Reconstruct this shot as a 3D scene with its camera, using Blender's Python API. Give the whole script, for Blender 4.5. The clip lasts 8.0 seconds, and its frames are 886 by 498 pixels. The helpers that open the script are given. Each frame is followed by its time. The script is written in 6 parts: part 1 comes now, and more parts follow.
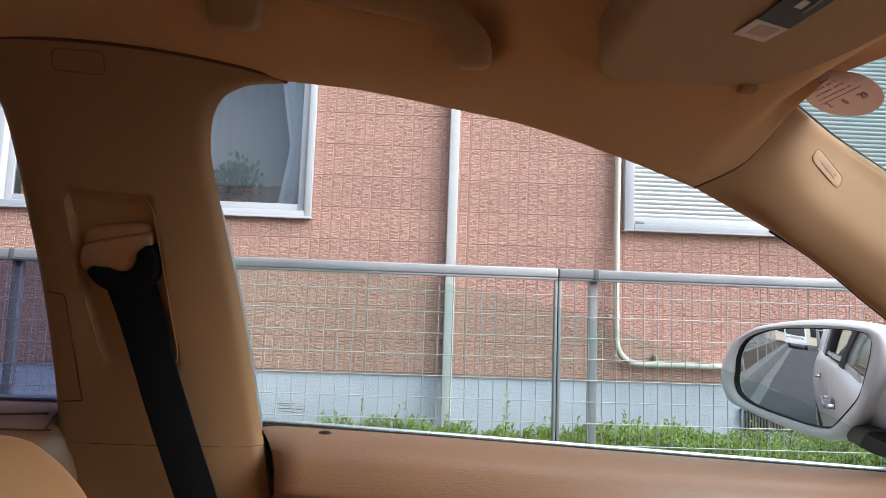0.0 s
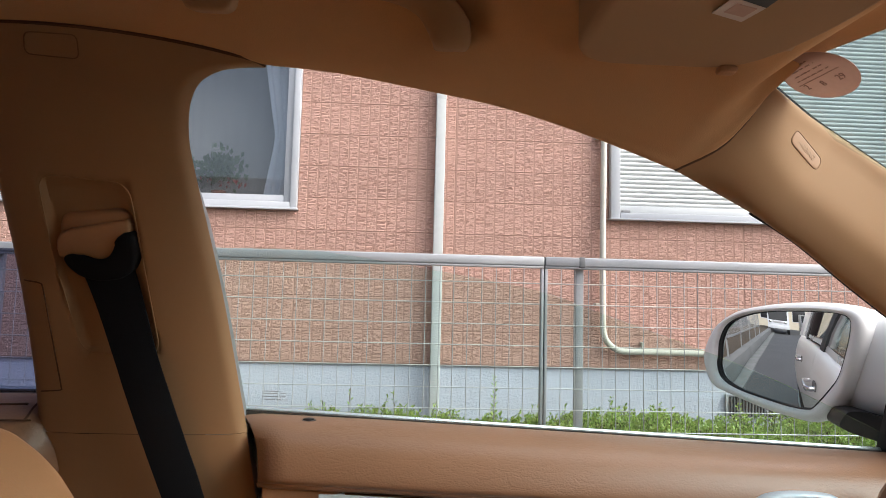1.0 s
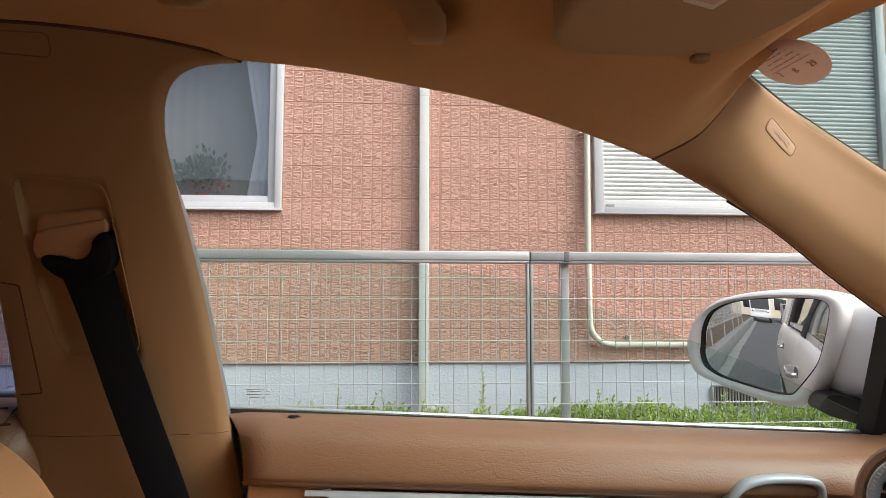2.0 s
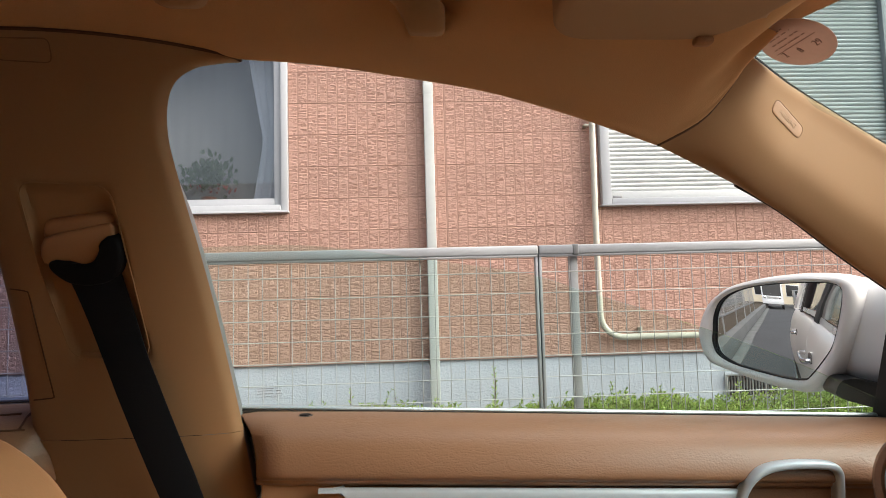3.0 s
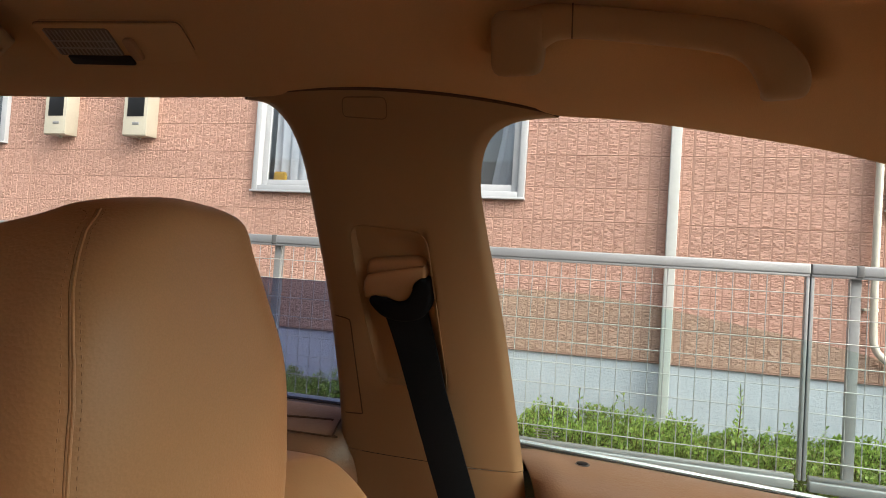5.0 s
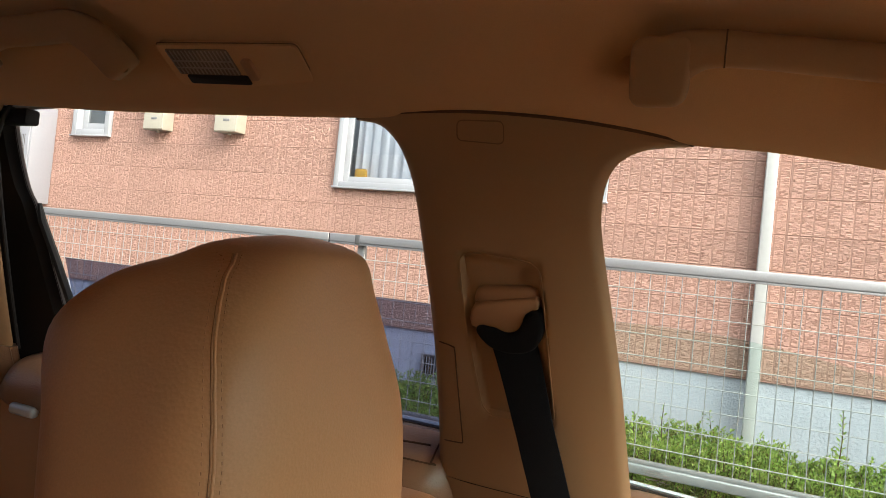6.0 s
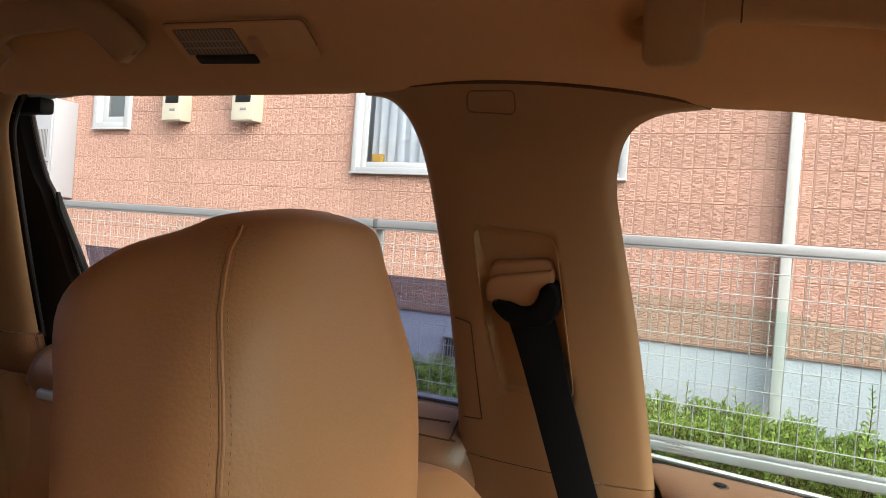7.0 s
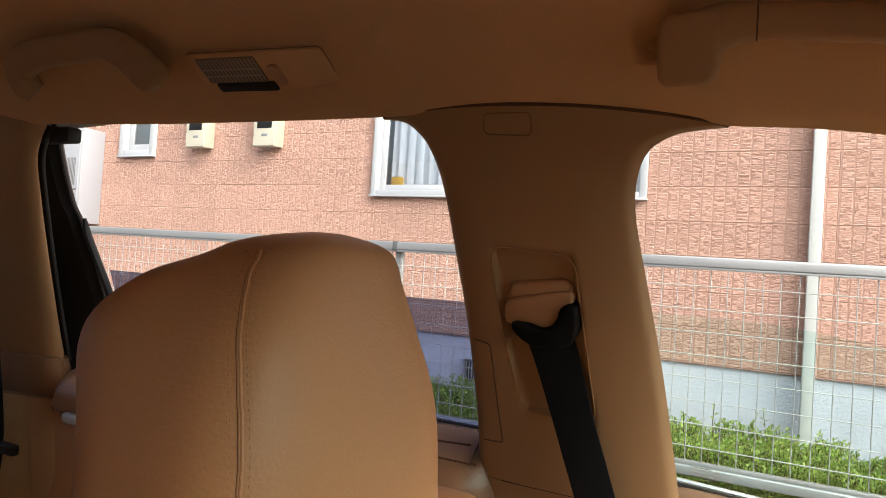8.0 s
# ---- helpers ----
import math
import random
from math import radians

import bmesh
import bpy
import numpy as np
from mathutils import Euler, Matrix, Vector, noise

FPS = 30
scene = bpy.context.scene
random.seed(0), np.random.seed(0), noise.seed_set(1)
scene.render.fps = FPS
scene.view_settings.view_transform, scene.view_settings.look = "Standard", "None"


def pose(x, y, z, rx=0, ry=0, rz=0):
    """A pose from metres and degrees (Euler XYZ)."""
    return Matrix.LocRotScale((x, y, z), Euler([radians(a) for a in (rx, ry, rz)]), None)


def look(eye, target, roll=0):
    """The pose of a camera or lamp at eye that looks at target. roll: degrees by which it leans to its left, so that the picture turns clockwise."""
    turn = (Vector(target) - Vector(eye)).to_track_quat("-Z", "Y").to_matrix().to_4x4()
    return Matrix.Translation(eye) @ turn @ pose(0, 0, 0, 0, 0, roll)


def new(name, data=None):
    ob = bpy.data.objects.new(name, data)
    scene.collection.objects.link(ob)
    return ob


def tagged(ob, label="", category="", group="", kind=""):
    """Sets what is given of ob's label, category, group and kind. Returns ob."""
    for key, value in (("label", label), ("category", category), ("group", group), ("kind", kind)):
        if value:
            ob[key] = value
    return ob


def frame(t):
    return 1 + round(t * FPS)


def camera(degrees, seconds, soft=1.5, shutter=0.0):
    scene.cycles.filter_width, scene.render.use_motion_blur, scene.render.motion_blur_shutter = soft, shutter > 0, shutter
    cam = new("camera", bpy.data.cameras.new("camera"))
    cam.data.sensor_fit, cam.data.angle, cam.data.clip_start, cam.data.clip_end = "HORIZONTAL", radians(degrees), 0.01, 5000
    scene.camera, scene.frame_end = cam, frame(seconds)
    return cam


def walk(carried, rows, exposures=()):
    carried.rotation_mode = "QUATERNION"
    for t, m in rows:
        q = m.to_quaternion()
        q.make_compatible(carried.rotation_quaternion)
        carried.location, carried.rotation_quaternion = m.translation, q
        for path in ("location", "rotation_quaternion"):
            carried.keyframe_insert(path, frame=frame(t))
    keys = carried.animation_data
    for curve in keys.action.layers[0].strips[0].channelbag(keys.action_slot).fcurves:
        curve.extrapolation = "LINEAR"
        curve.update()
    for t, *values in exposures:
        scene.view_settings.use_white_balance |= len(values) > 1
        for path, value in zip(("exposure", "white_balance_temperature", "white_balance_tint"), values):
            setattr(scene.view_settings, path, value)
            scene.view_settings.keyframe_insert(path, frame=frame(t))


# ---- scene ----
cam = camera(70.0, 8.0, soft=0.85)
PATH = [
    (0, (-0.082, 0.214, 1.270), (-0.021, 2.203, 1.463), 2.0),
    (0.5, (-0.077, 0.215, 1.266), (0.017, 2.204, 1.452), 1.5),
    (1, (-0.076, 0.216, 1.264), (0.024, 2.207, 1.430), 1.4),
    (1.5, (-0.073, 0.214, 1.262), (0.058, 2.203, 1.426), 1.0),
    (3, (-0.068, 0.218, 1.255), (0.047, 2.209, 1.409), -1.6),
    (3.5, (-0.069, 0.217, 1.257), (0.023, 2.208, 1.419), -2.0),
    (4, (-0.073, 0.215, 1.262), (-0.077, 2.210, 1.404), -2.1),
    (4.5, (-0.082, 0.210, 1.280), (-0.210, 2.201, 1.430), -2.2),
    (4.8, (-0.117, 0.211, 1.311), (-0.506, 2.169, 1.437), 0.9),
    (5, (-0.148, 0.220, 1.330), (-0.712, 2.138, 1.401), 3.8),
    (5.2, (-0.174, 0.227, 1.346), (-0.875, 2.099, 1.394), 5.8),
    (6.3, (-0.196, 0.231, 1.360), (-0.994, 2.065, 1.390), 5.9),
    (6.5, (-0.196, 0.237, 1.358), (-1.018, 2.060, 1.360), 5.7),
    (7, (-0.192, 0.239, 1.351), (-1.020, 2.059, 1.335), 4.4),
    (7.5, (-0.192, 0.239, 1.350), (-1.048, 2.047, 1.354), 4.1),
    (8, (-0.190, 0.239, 1.351), (-1.079, 2.029, 1.399), 3.8),
]
walk(cam, [(t, look(eye, target, roll)) for t, eye, target, roll in PATH], [(0, 0.97, 5700, 8), (1, 0.96, 6050, 10), (3, 0.95, 6450, 9), (4.5, 0.95, 6450, 7), (5.2, 1.08, 6400, 4), (6.3, 1.30, 6350, 4), (8, 1.38, 6350, 5)])

# ---- sky and sun: bright overcast day ----
world = bpy.data.worlds.new("overcast_sky")
scene.world = world
world.use_nodes = True
sky = world.node_tree.nodes.new("ShaderNodeTexSky")
sky.sky_type, sky.sun_disc = "NISHITA", False
sky.sun_elevation, sky.sun_rotation = radians(33), radians(111)
sky.air_density, sky.dust_density, sky.ozone_density = 1.0, 6.0, 1.0
wash = world.node_tree.nodes.new("ShaderNodeHueSaturation")
wash.inputs["Saturation"].default_value = 0.55
world.node_tree.links.new(sky.outputs[0], wash.inputs["Color"])
world.node_tree.links.new(wash.outputs[0], world.node_tree.nodes["Background"].inputs[0])
world.node_tree.nodes["Background"].inputs[1].default_value = 0.15
sun_data = bpy.data.lights.new("sun", "SUN")
sun_data.energy, sun_data.angle, sun_data.color = 2.3, radians(108), (1.0, 0.96, 0.9)
sun = new("sun", sun_data)
sun.matrix_world = look((0, 0, 20), (-7.23, 2.78, 14.97))
# ---- materials ----
MATS = {}


def mat(name, color, rough=0.6, metal=0.0, vary=0.12, big=3.0, fine=60.0, bump=0.1, dist=0.002, spec=0.5, coat=0.0, tint=None):
    """A surface with colour that varies at two scales, uneven gloss and fine relief."""
    m = bpy.data.materials.new(name)
    m.use_nodes = True
    nt = m.node_tree
    n, l = nt.nodes, nt.links
    p = n["Principled BSDF"]
    geo = n.new("ShaderNodeTexCoord")
    a, b = n.new("ShaderNodeTexNoise"), n.new("ShaderNodeTexNoise")
    a.inputs["Scale"].default_value, a.inputs["Detail"].default_value = big, 4
    b.inputs["Scale"].default_value, b.inputs["Detail"].default_value = fine, 3
    for t in (a, b):
        l.new(geo.outputs["Object"], t.inputs["Vector"])
    add = n.new("ShaderNodeMath")
    add.operation = "ADD"
    l.new(a.outputs["Fac"], add.inputs[0]), l.new(b.outputs["Fac"], add.inputs[1])
    ramp = n.new("ShaderNodeMapRange")
    ramp.inputs["From Min"].default_value, ramp.inputs["From Max"].default_value = 0.6, 1.4
    l.new(add.outputs[0], ramp.inputs["Value"])
    mix = n.new("ShaderNodeMix")
    mix.data_type = "RGBA"
    lo = [c * (1 - vary) for c in color]
    hi = [min(1, c * (1 + vary)) for c in (tint or color)]
    mix.inputs["A"].default_value, mix.inputs["B"].default_value = (*lo, 1), (*hi, 1)
    l.new(ramp.outputs[0], mix.inputs["Factor"])
    l.new(mix.outputs["Result"], p.inputs["Base Color"])
    rr = n.new("ShaderNodeMapRange")
    rr.inputs["To Min"].default_value, rr.inputs["To Max"].default_value = max(0.02, rough - 0.08), min(1, rough + 0.08)
    l.new(a.outputs["Fac"], rr.inputs["Value"])
    l.new(rr.outputs[0], p.inputs["Roughness"])
    p.inputs["Metallic"].default_value = metal
    p.inputs["Specular IOR Level"].default_value = spec
    p.inputs["Coat Weight"].default_value = coat
    if bump:
        bp = n.new("ShaderNodeBump")
        bp.inputs["Strength"].default_value, bp.inputs["Distance"].default_value = bump, dist
        l.new(b.outputs["Fac"], bp.inputs["Height"])
        l.new(bp.outputs[0], p.inputs["Normal"])
    MATS[name] = m
    return m


def leather(name, color, rough=0.5, crease=0.5, sheen=0.3):
    """Grained leather: pebbled cells, soft creases and uneven dye."""
    m = mat(name, color, rough, vary=0.10, big=4, fine=900, bump=0.0, spec=sheen)
    nt = m.node_tree
    n, l = nt.nodes, nt.links
    p = n["Principled BSDF"]
    co = n.new("ShaderNodeTexCoord")
    cells = n.new("ShaderNodeTexVoronoi")
    cells.inputs["Scale"].default_value = 420
    l.new(co.outputs["Object"], cells.inputs["Vector"])
    st = n.new("ShaderNodeMapping")
    st.inputs["Scale"].default_value = (26, 70, 110)
    l.new(co.outputs["Object"], st.inputs["Vector"])
    raw = n.new("ShaderNodeTexNoise")
    raw.inputs["Scale"].default_value, raw.inputs["Detail"].default_value, raw.inputs["Distortion"].default_value = 1.0, 3, 1.6
    l.new(st.outputs[0], raw.inputs["Vector"])
    mid = n.new("ShaderNodeMath")
    mid.operation, mid.inputs[1].default_value = "SUBTRACT", 0.5
    l.new(raw.outputs["Fac"], mid.inputs[0])
    mod = n.new("ShaderNodeMath")
    mod.operation = "ABSOLUTE"
    l.new(mid.outputs[0], mod.inputs[0])
    fold = n.new("ShaderNodeMapRange")
    fold.inputs["From Min"].default_value, fold.inputs["From Max"].default_value = 0.0, 0.07
    l.new(mod.outputs[0], fold.inputs["Value"])
    patch = n.new("ShaderNodeTexNoise")
    patch.inputs["Scale"].default_value = 5
    l.new(co.outputs["Object"], patch.inputs["Vector"])
    pm = n.new("ShaderNodeMapRange")
    pm.inputs["From Min"].default_value, pm.inputs["From Max"].default_value = 0.42, 0.62
    l.new(patch.outputs["Fac"], pm.inputs["Value"])
    mul = n.new("ShaderNodeMath")
    mul.operation = "MULTIPLY"
    l.new(fold.outputs[0], mul.inputs[0]), l.new(pm.outputs[0], mul.inputs[1])
    b1, b2 = n.new("ShaderNodeBump"), n.new("ShaderNodeBump")
    b1.inputs["Strength"].default_value, b1.inputs["Distance"].default_value = 0.25, 0.0006
    b2.inputs["Strength"].default_value, b2.inputs["Distance"].default_value = crease, 0.0022
    l.new(cells.outputs["Distance"], b1.inputs["Height"])
    l.new(mul.outputs[0], b2.inputs["Height"])
    l.new(b1.outputs[0], b2.inputs["Normal"])
    l.new(b2.outputs[0], p.inputs["Normal"])
    return m


def glass(name, color, gloss=1.0, base=0.04):
    """A thin pane: tinted see-through, with the gloss of glass rising at grazing angles."""
    m = bpy.data.materials.new(name)
    m.use_nodes = True
    n, l = m.node_tree.nodes, m.node_tree.links
    n.remove(n["Principled BSDF"])
    out = n["Material Output"]
    tr, gl, mx, fr = n.new("ShaderNodeBsdfTransparent"), n.new("ShaderNodeBsdfGlossy"), n.new("ShaderNodeMixShader"), n.new("ShaderNodeLayerWeight")
    tr.inputs[0].default_value = (*color, 1)
    gl.inputs["Roughness"].default_value = 0.0
    gl.inputs["Color"].default_value = (gloss, gloss, gloss, 1)
    fr.inputs["Blend"].default_value = 0.5
    pw, sc = n.new("ShaderNodeMath"), n.new("ShaderNodeMath")
    pw.operation, pw.inputs[1].default_value = "POWER", 5.0
    sc.operation, sc.inputs[1].default_value, sc.inputs[2].default_value = "MULTIPLY_ADD", 0.9, base
    l.new(fr.outputs["Facing"], pw.inputs[0]), l.new(pw.outputs[0], sc.inputs[0])
    l.new(sc.outputs[0], mx.inputs[0]), l.new(tr.outputs[0], mx.inputs[1]), l.new(gl.outputs[0], mx.inputs[2])
    l.new(mx.outputs[0], out.inputs[0])
    MATS[name] = m
    return m


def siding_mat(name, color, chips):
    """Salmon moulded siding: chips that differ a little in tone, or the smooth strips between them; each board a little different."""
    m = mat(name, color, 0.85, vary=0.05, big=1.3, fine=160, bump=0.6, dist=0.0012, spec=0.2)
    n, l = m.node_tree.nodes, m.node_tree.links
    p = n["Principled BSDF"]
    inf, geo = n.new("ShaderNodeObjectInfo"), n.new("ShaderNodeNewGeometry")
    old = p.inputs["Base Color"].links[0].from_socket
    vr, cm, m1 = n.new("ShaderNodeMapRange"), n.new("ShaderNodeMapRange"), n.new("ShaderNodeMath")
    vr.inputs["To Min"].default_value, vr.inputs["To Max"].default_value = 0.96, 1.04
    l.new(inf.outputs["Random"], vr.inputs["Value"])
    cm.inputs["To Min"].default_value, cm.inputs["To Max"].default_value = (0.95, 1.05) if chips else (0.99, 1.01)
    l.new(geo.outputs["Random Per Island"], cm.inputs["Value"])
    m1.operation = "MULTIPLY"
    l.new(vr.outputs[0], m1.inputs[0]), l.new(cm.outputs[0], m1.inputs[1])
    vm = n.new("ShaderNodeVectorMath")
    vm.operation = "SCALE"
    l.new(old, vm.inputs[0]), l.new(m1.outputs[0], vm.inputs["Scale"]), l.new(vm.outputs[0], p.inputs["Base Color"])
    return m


def leaf_mat(name, lo, hi):
    m = bpy.data.materials.new(name)
    m.use_nodes = True
    n, l = m.node_tree.nodes, m.node_tree.links
    p = n["Principled BSDF"]
    g = n.new("ShaderNodeNewGeometry")
    mx = n.new("ShaderNodeMix"); mx.data_type = "RGBA"
    mx.inputs["A"].default_value, mx.inputs["B"].default_value = (*lo, 1), (*hi, 1)
    l.new(g.outputs["Random Per Island"], mx.inputs["Factor"]); l.new(mx.outputs["Result"], p.inputs["Base Color"])
    p.inputs["Roughness"].default_value = 0.45
    tl, mx2 = n.new("ShaderNodeBsdfTranslucent"), n.new("ShaderNodeMixShader")
    l.new(mx.outputs["Result"], tl.inputs[0])
    mx2.inputs[0].default_value = 0.35
    l.new(p.outputs[0], mx2.inputs[1]), l.new(tl.outputs[0], mx2.inputs[2])
    l.new(mx2.outputs[0], n["Material Output"].inputs[0])
    MATS[name] = m
    return m


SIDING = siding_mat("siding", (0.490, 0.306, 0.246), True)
# strip colour darkened to match the shade that the chips cast among themselves
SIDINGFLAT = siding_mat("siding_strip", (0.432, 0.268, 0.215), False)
LINER = mat("headliner_fabric", (0.60, 0.362, 0.186), 0.95, vary=0.06, big=2, fine=1100, bump=0.4, dist=0.0008, spec=0.1)
TRIM = mat("soft_touch_trim", (0.375, 0.221, 0.110), 0.72, vary=0.05, big=3, fine=1100, bump=0.12, dist=0.0005, spec=0.3)
TAN = mat("tan_plastic", (0.43, 0.240, 0.122), 0.5, vary=0.05, big=5, fine=900, bump=0.1, dist=0.0004, spec=0.4)
VISOR = mat("visor_fabric", (0.40, 0.265, 0.16), 0.9, vary=0.05, big=3, fine=1200, bump=0.2, dist=0.0005, spec=0.1)
LEATHER = leather("tan_leather", (0.280, 0.152, 0.083), 0.38, crease=0.16, sheen=0.75)
SEATLEATHER = leather("seat_leather", (0.47, 0.240, 0.112), 0.45, crease=0.04, sheen=0.4)
THREAD = mat("thread", (0.36, 0.185, 0.085), 0.7, fine=400)
SEAMLINE = mat("shadow_line", (0.10, 0.05, 0.022), 0.8, bump=0)
BADGELINE = mat("badge_line", (0.22, 0.122, 0.056), 0.8, bump=0)
BLACK = mat("black_plastic", (0.008, 0.008, 0.009), 0.5, fine=500, bump=0.15, dist=0.0004, spec=0.3)
RUBBER = mat("black_rubber", (0.02, 0.02, 0.021), 0.7, fine=300)
FRAMEGREY = mat("light_grey_frame", (0.24, 0.235, 0.235), 0.45, fine=400)
GREYTRIM = mat("grey_frame", (0.11, 0.098, 0.095), 0.5, fine=400)
WEB = mat("belt_webbing", (0.007, 0.008, 0.010), 0.7, fine=900, bump=0.5, dist=0.0006, spec=0.12)
SILVER = mat("satin_silver", (0.55, 0.64, 0.70), 0.40, metal=0.35, vary=0.04, fine=700, bump=0.05, dist=0.0003)
CHROME = mat("chrome", (0.75, 0.76, 0.78), 0.15, metal=1.0, vary=0.03, bump=0)
PAINT = mat("white_car_paint", (0.87, 0.86, 0.835), 0.38, vary=0.02, fine=20, bump=0, coat=0.4)
ETCH = mat("etched_glass", (0.36, 0.365, 0.365), 0.7, bump=0)
MOLDING = mat("bright_molding", (0.80, 0.80, 0.79), 0.28, metal=0.75, vary=0.03, fine=300, bump=0.03)
CLEAR = glass("clear_glass", (0.90, 0.968, 0.952))
WINDSHIELD = glass("windshield_glass", (0.68, 0.755, 0.755))
PRIVACY = glass("privacy_glass", (0.46, 0.49, 0.60))
WINDOWGLASS = glass("window_glass", (0.72, 0.74, 0.75), 1.0, 0.09)
MIRROR = mat("mirror_silver", (0.66, 0.69, 0.71), 0.02, metal=1.0, vary=0.0, bump=0)
MIRROR.node_tree.nodes["Principled BSDF"].inputs["Roughness"].links and MIRROR.node_tree.links.remove(MIRROR.node_tree.nodes["Principled BSDF"].inputs["Roughness"].links[0])
MIRROR.node_tree.nodes["Principled BSDF"].inputs["Roughness"].default_value = 0.01
VINYL = mat("white_vinyl", (0.435, 0.444, 0.465), 0.4, vary=0.03, big=2, fine=50, bump=0.05)
ALU = mat("brushed_aluminium", (0.36, 0.36, 0.365), 0.42, metal=0.55, vary=0.07, big=4, fine=200, bump=0.08, dist=0.0005)
# darker copy of the wire colour, painting in the uprights' shade
WIRESHADED = mat("upright_wire", (0.36, 0.355, 0.35), 0.45, metal=0.4, vary=0.15, fine=120)
WIRE = mat("galvanised_wire", (0.50, 0.49, 0.47), 0.45, metal=0.45, vary=0.15, fine=120)
SLEEVE = mat("sleeve_grey", (0.12, 0.12, 0.12), 0.45, metal=0.2, vary=0.08, fine=90)
POSTGREY = mat("grey_post_paint", (0.27, 0.27, 0.27), 0.45, metal=0.2, vary=0.08, fine=90)
PLASTER = mat("rough_plaster", (0.435, 0.450, 0.505), 0.9, vary=0.10, big=5, fine=55, bump=0.6, dist=0.009)
PIPEWHITE = mat("pvc_white", (0.52, 0.53, 0.515), 0.4, vary=0.05, big=2, fine=30, bump=0.05)
PIPECREAM = mat("pvc_cream", (0.54, 0.51, 0.43), 0.45, vary=0.08, big=4, fine=40, bump=0.1)
HEATER = mat("heater_enamel", (0.30, 0.30, 0.325), 0.4, vary=0.03, big=2, fine=60, bump=0.03)
CREAM = mat("cream_box", (0.43, 0.40, 0.325), 0.5, vary=0.05, fine=60)
SHUTTER = mat("shutter_paint", (0.60, 0.61, 0.605), 0.4, vary=0.04, big=2, fine=60, bump=0.03)
CURTAIN = mat("curtain", (0.80, 0.83, 0.92), 0.9, vary=0.06, big=2, fine=200, bump=0.2)
ASPHALT = mat("asphalt", (0.080, 0.080, 0.083), 0.9, vary=0.25, big=0.8, fine=140, bump=0.6, dist=0.004)
CONCRETE = mat("concrete", (0.42, 0.415, 0.40), 0.88, vary=0.18, big=1.2, fine=60, bump=0.4, dist=0.003)
SOIL = mat("soil", (0.10, 0.075, 0.05), 0.95, vary=0.3, big=4, fine=70, bump=1.0, dist=0.02)
LEAF = leaf_mat("box_leaf", (0.14, 0.235, 0.035), (0.41, 0.54, 0.12))
TWIG = mat("twig", (0.10, 0.07, 0.04), 0.9)
ROOF = mat("roof_tile", (0.12, 0.12, 0.13), 0.7, fine=40)
STICKER = mat("sticker_paper", (0.55, 0.40, 0.35), 0.6, fine=200, bump=0)
thin = STICKER.node_tree.nodes.new("ShaderNodeBsdfTranslucent")
thin.inputs[0].default_value = (0.55, 0.40, 0.34, 1)
both = STICKER.node_tree.nodes.new("ShaderNodeMixShader")
both.inputs[0].default_value = 0.6
STICKER.node_tree.links.new(STICKER.node_tree.nodes["Principled BSDF"].outputs[0], both.inputs[1])
STICKER.node_tree.links.new(thin.outputs[0], both.inputs[2])
STICKER.node_tree.links.new(both.outputs[0], STICKER.node_tree.nodes["Material Output"].inputs[0])
INK = mat("ink", (0.27, 0.175, 0.145), 0.6, bump=0)
LABELWHITE = mat("label_white", (0.62, 0.55, 0.52), 0.5, bump=0)
LABELDARK = mat("label_blue_grey", (0.03, 0.045, 0.06), 0.5, bump=0)
LENS = mat("lamp_lens", (0.22, 0.17, 0.13), 0.25, vary=0.05, fine=300, bump=0.3)
LENSRIB = mat("lens_rib", (0.30, 0.25, 0.21), 0.3, bump=0)
CARPET = mat("carpet", (0.40, 0.25, 0.12), 0.95, vary=0.2, big=6, fine=500, bump=0.8, dist=0.003)


# ---- building helpers ----
def finish(bm, name, material, angle=35):
    me = bpy.data.meshes.new(name)
    bmesh.ops.recalc_face_normals(bm, faces=bm.faces)
    bm.to_mesh(me)
    bm.free()
    me.shade_smooth()
    me.set_sharp_from_angle(angle=radians(angle))
    me.materials.append(material)
    return me


def under(ob, parent):
    """Parents ob, whose mesh is drawn in world places."""
    ob.parent = parent
    if parent.parent is None:
        ob.matrix_parent_inverse = parent.matrix_basis.inverted()


def part(name, bm, material, parent, label="", angle=35):
    ob = new(name, finish(bm, name, material, angle))
    under(ob, parent)
    return tagged(ob, label)


def thing(name, label, category, at=(0, 0, 0), group="", kind=""):
    ob = new(name)
    ob.location = at
    ob.empty_display_size = 0.1
    return tagged(ob, label, category, group, kind)


def lone(name, bm, material, label, category, group="", kind="", angle=35):
    return tagged(new(name, finish(bm, name, material, angle)), label, category, group, kind)


def spline(pts, n):
    """n points along a smooth curve through pts."""
    p = [Vector(q) for q in pts]
    p = [2 * p[0] - p[1], *p, 2 * p[-1] - p[-2]]
    out = []
    for k in range(n):
        u = k / (n - 1) * (len(pts) - 1)
        i = min(int(u), len(pts) - 2)
        f = u - i
        a, b, c, d = p[i : i + 4]
        out.append(0.5 * (2 * b + (c - a) * f + (2 * a - 5 * b + 4 * c - d) * f * f + (3 * b - a - 3 * c + d) * f**3))
    return out


def along(table, x):
    """Linear reading of a small table of (x, value)."""
    xs, vs = zip(*table)
    return float(np.interp(x, xs, vs))


def sheet(bm, rows, closed=False):
    """A grid of faces through rows of points; returns the vertices."""
    vs = [[bm.verts.new(p) for p in row] for row in rows]
    for a, b in zip(vs, vs[1:]):
        m = len(a)
        for i in range(m if closed else m - 1):
            bm.faces.new((a[i], a[(i + 1) % m], b[(i + 1) % m], b[i]))
    return vs


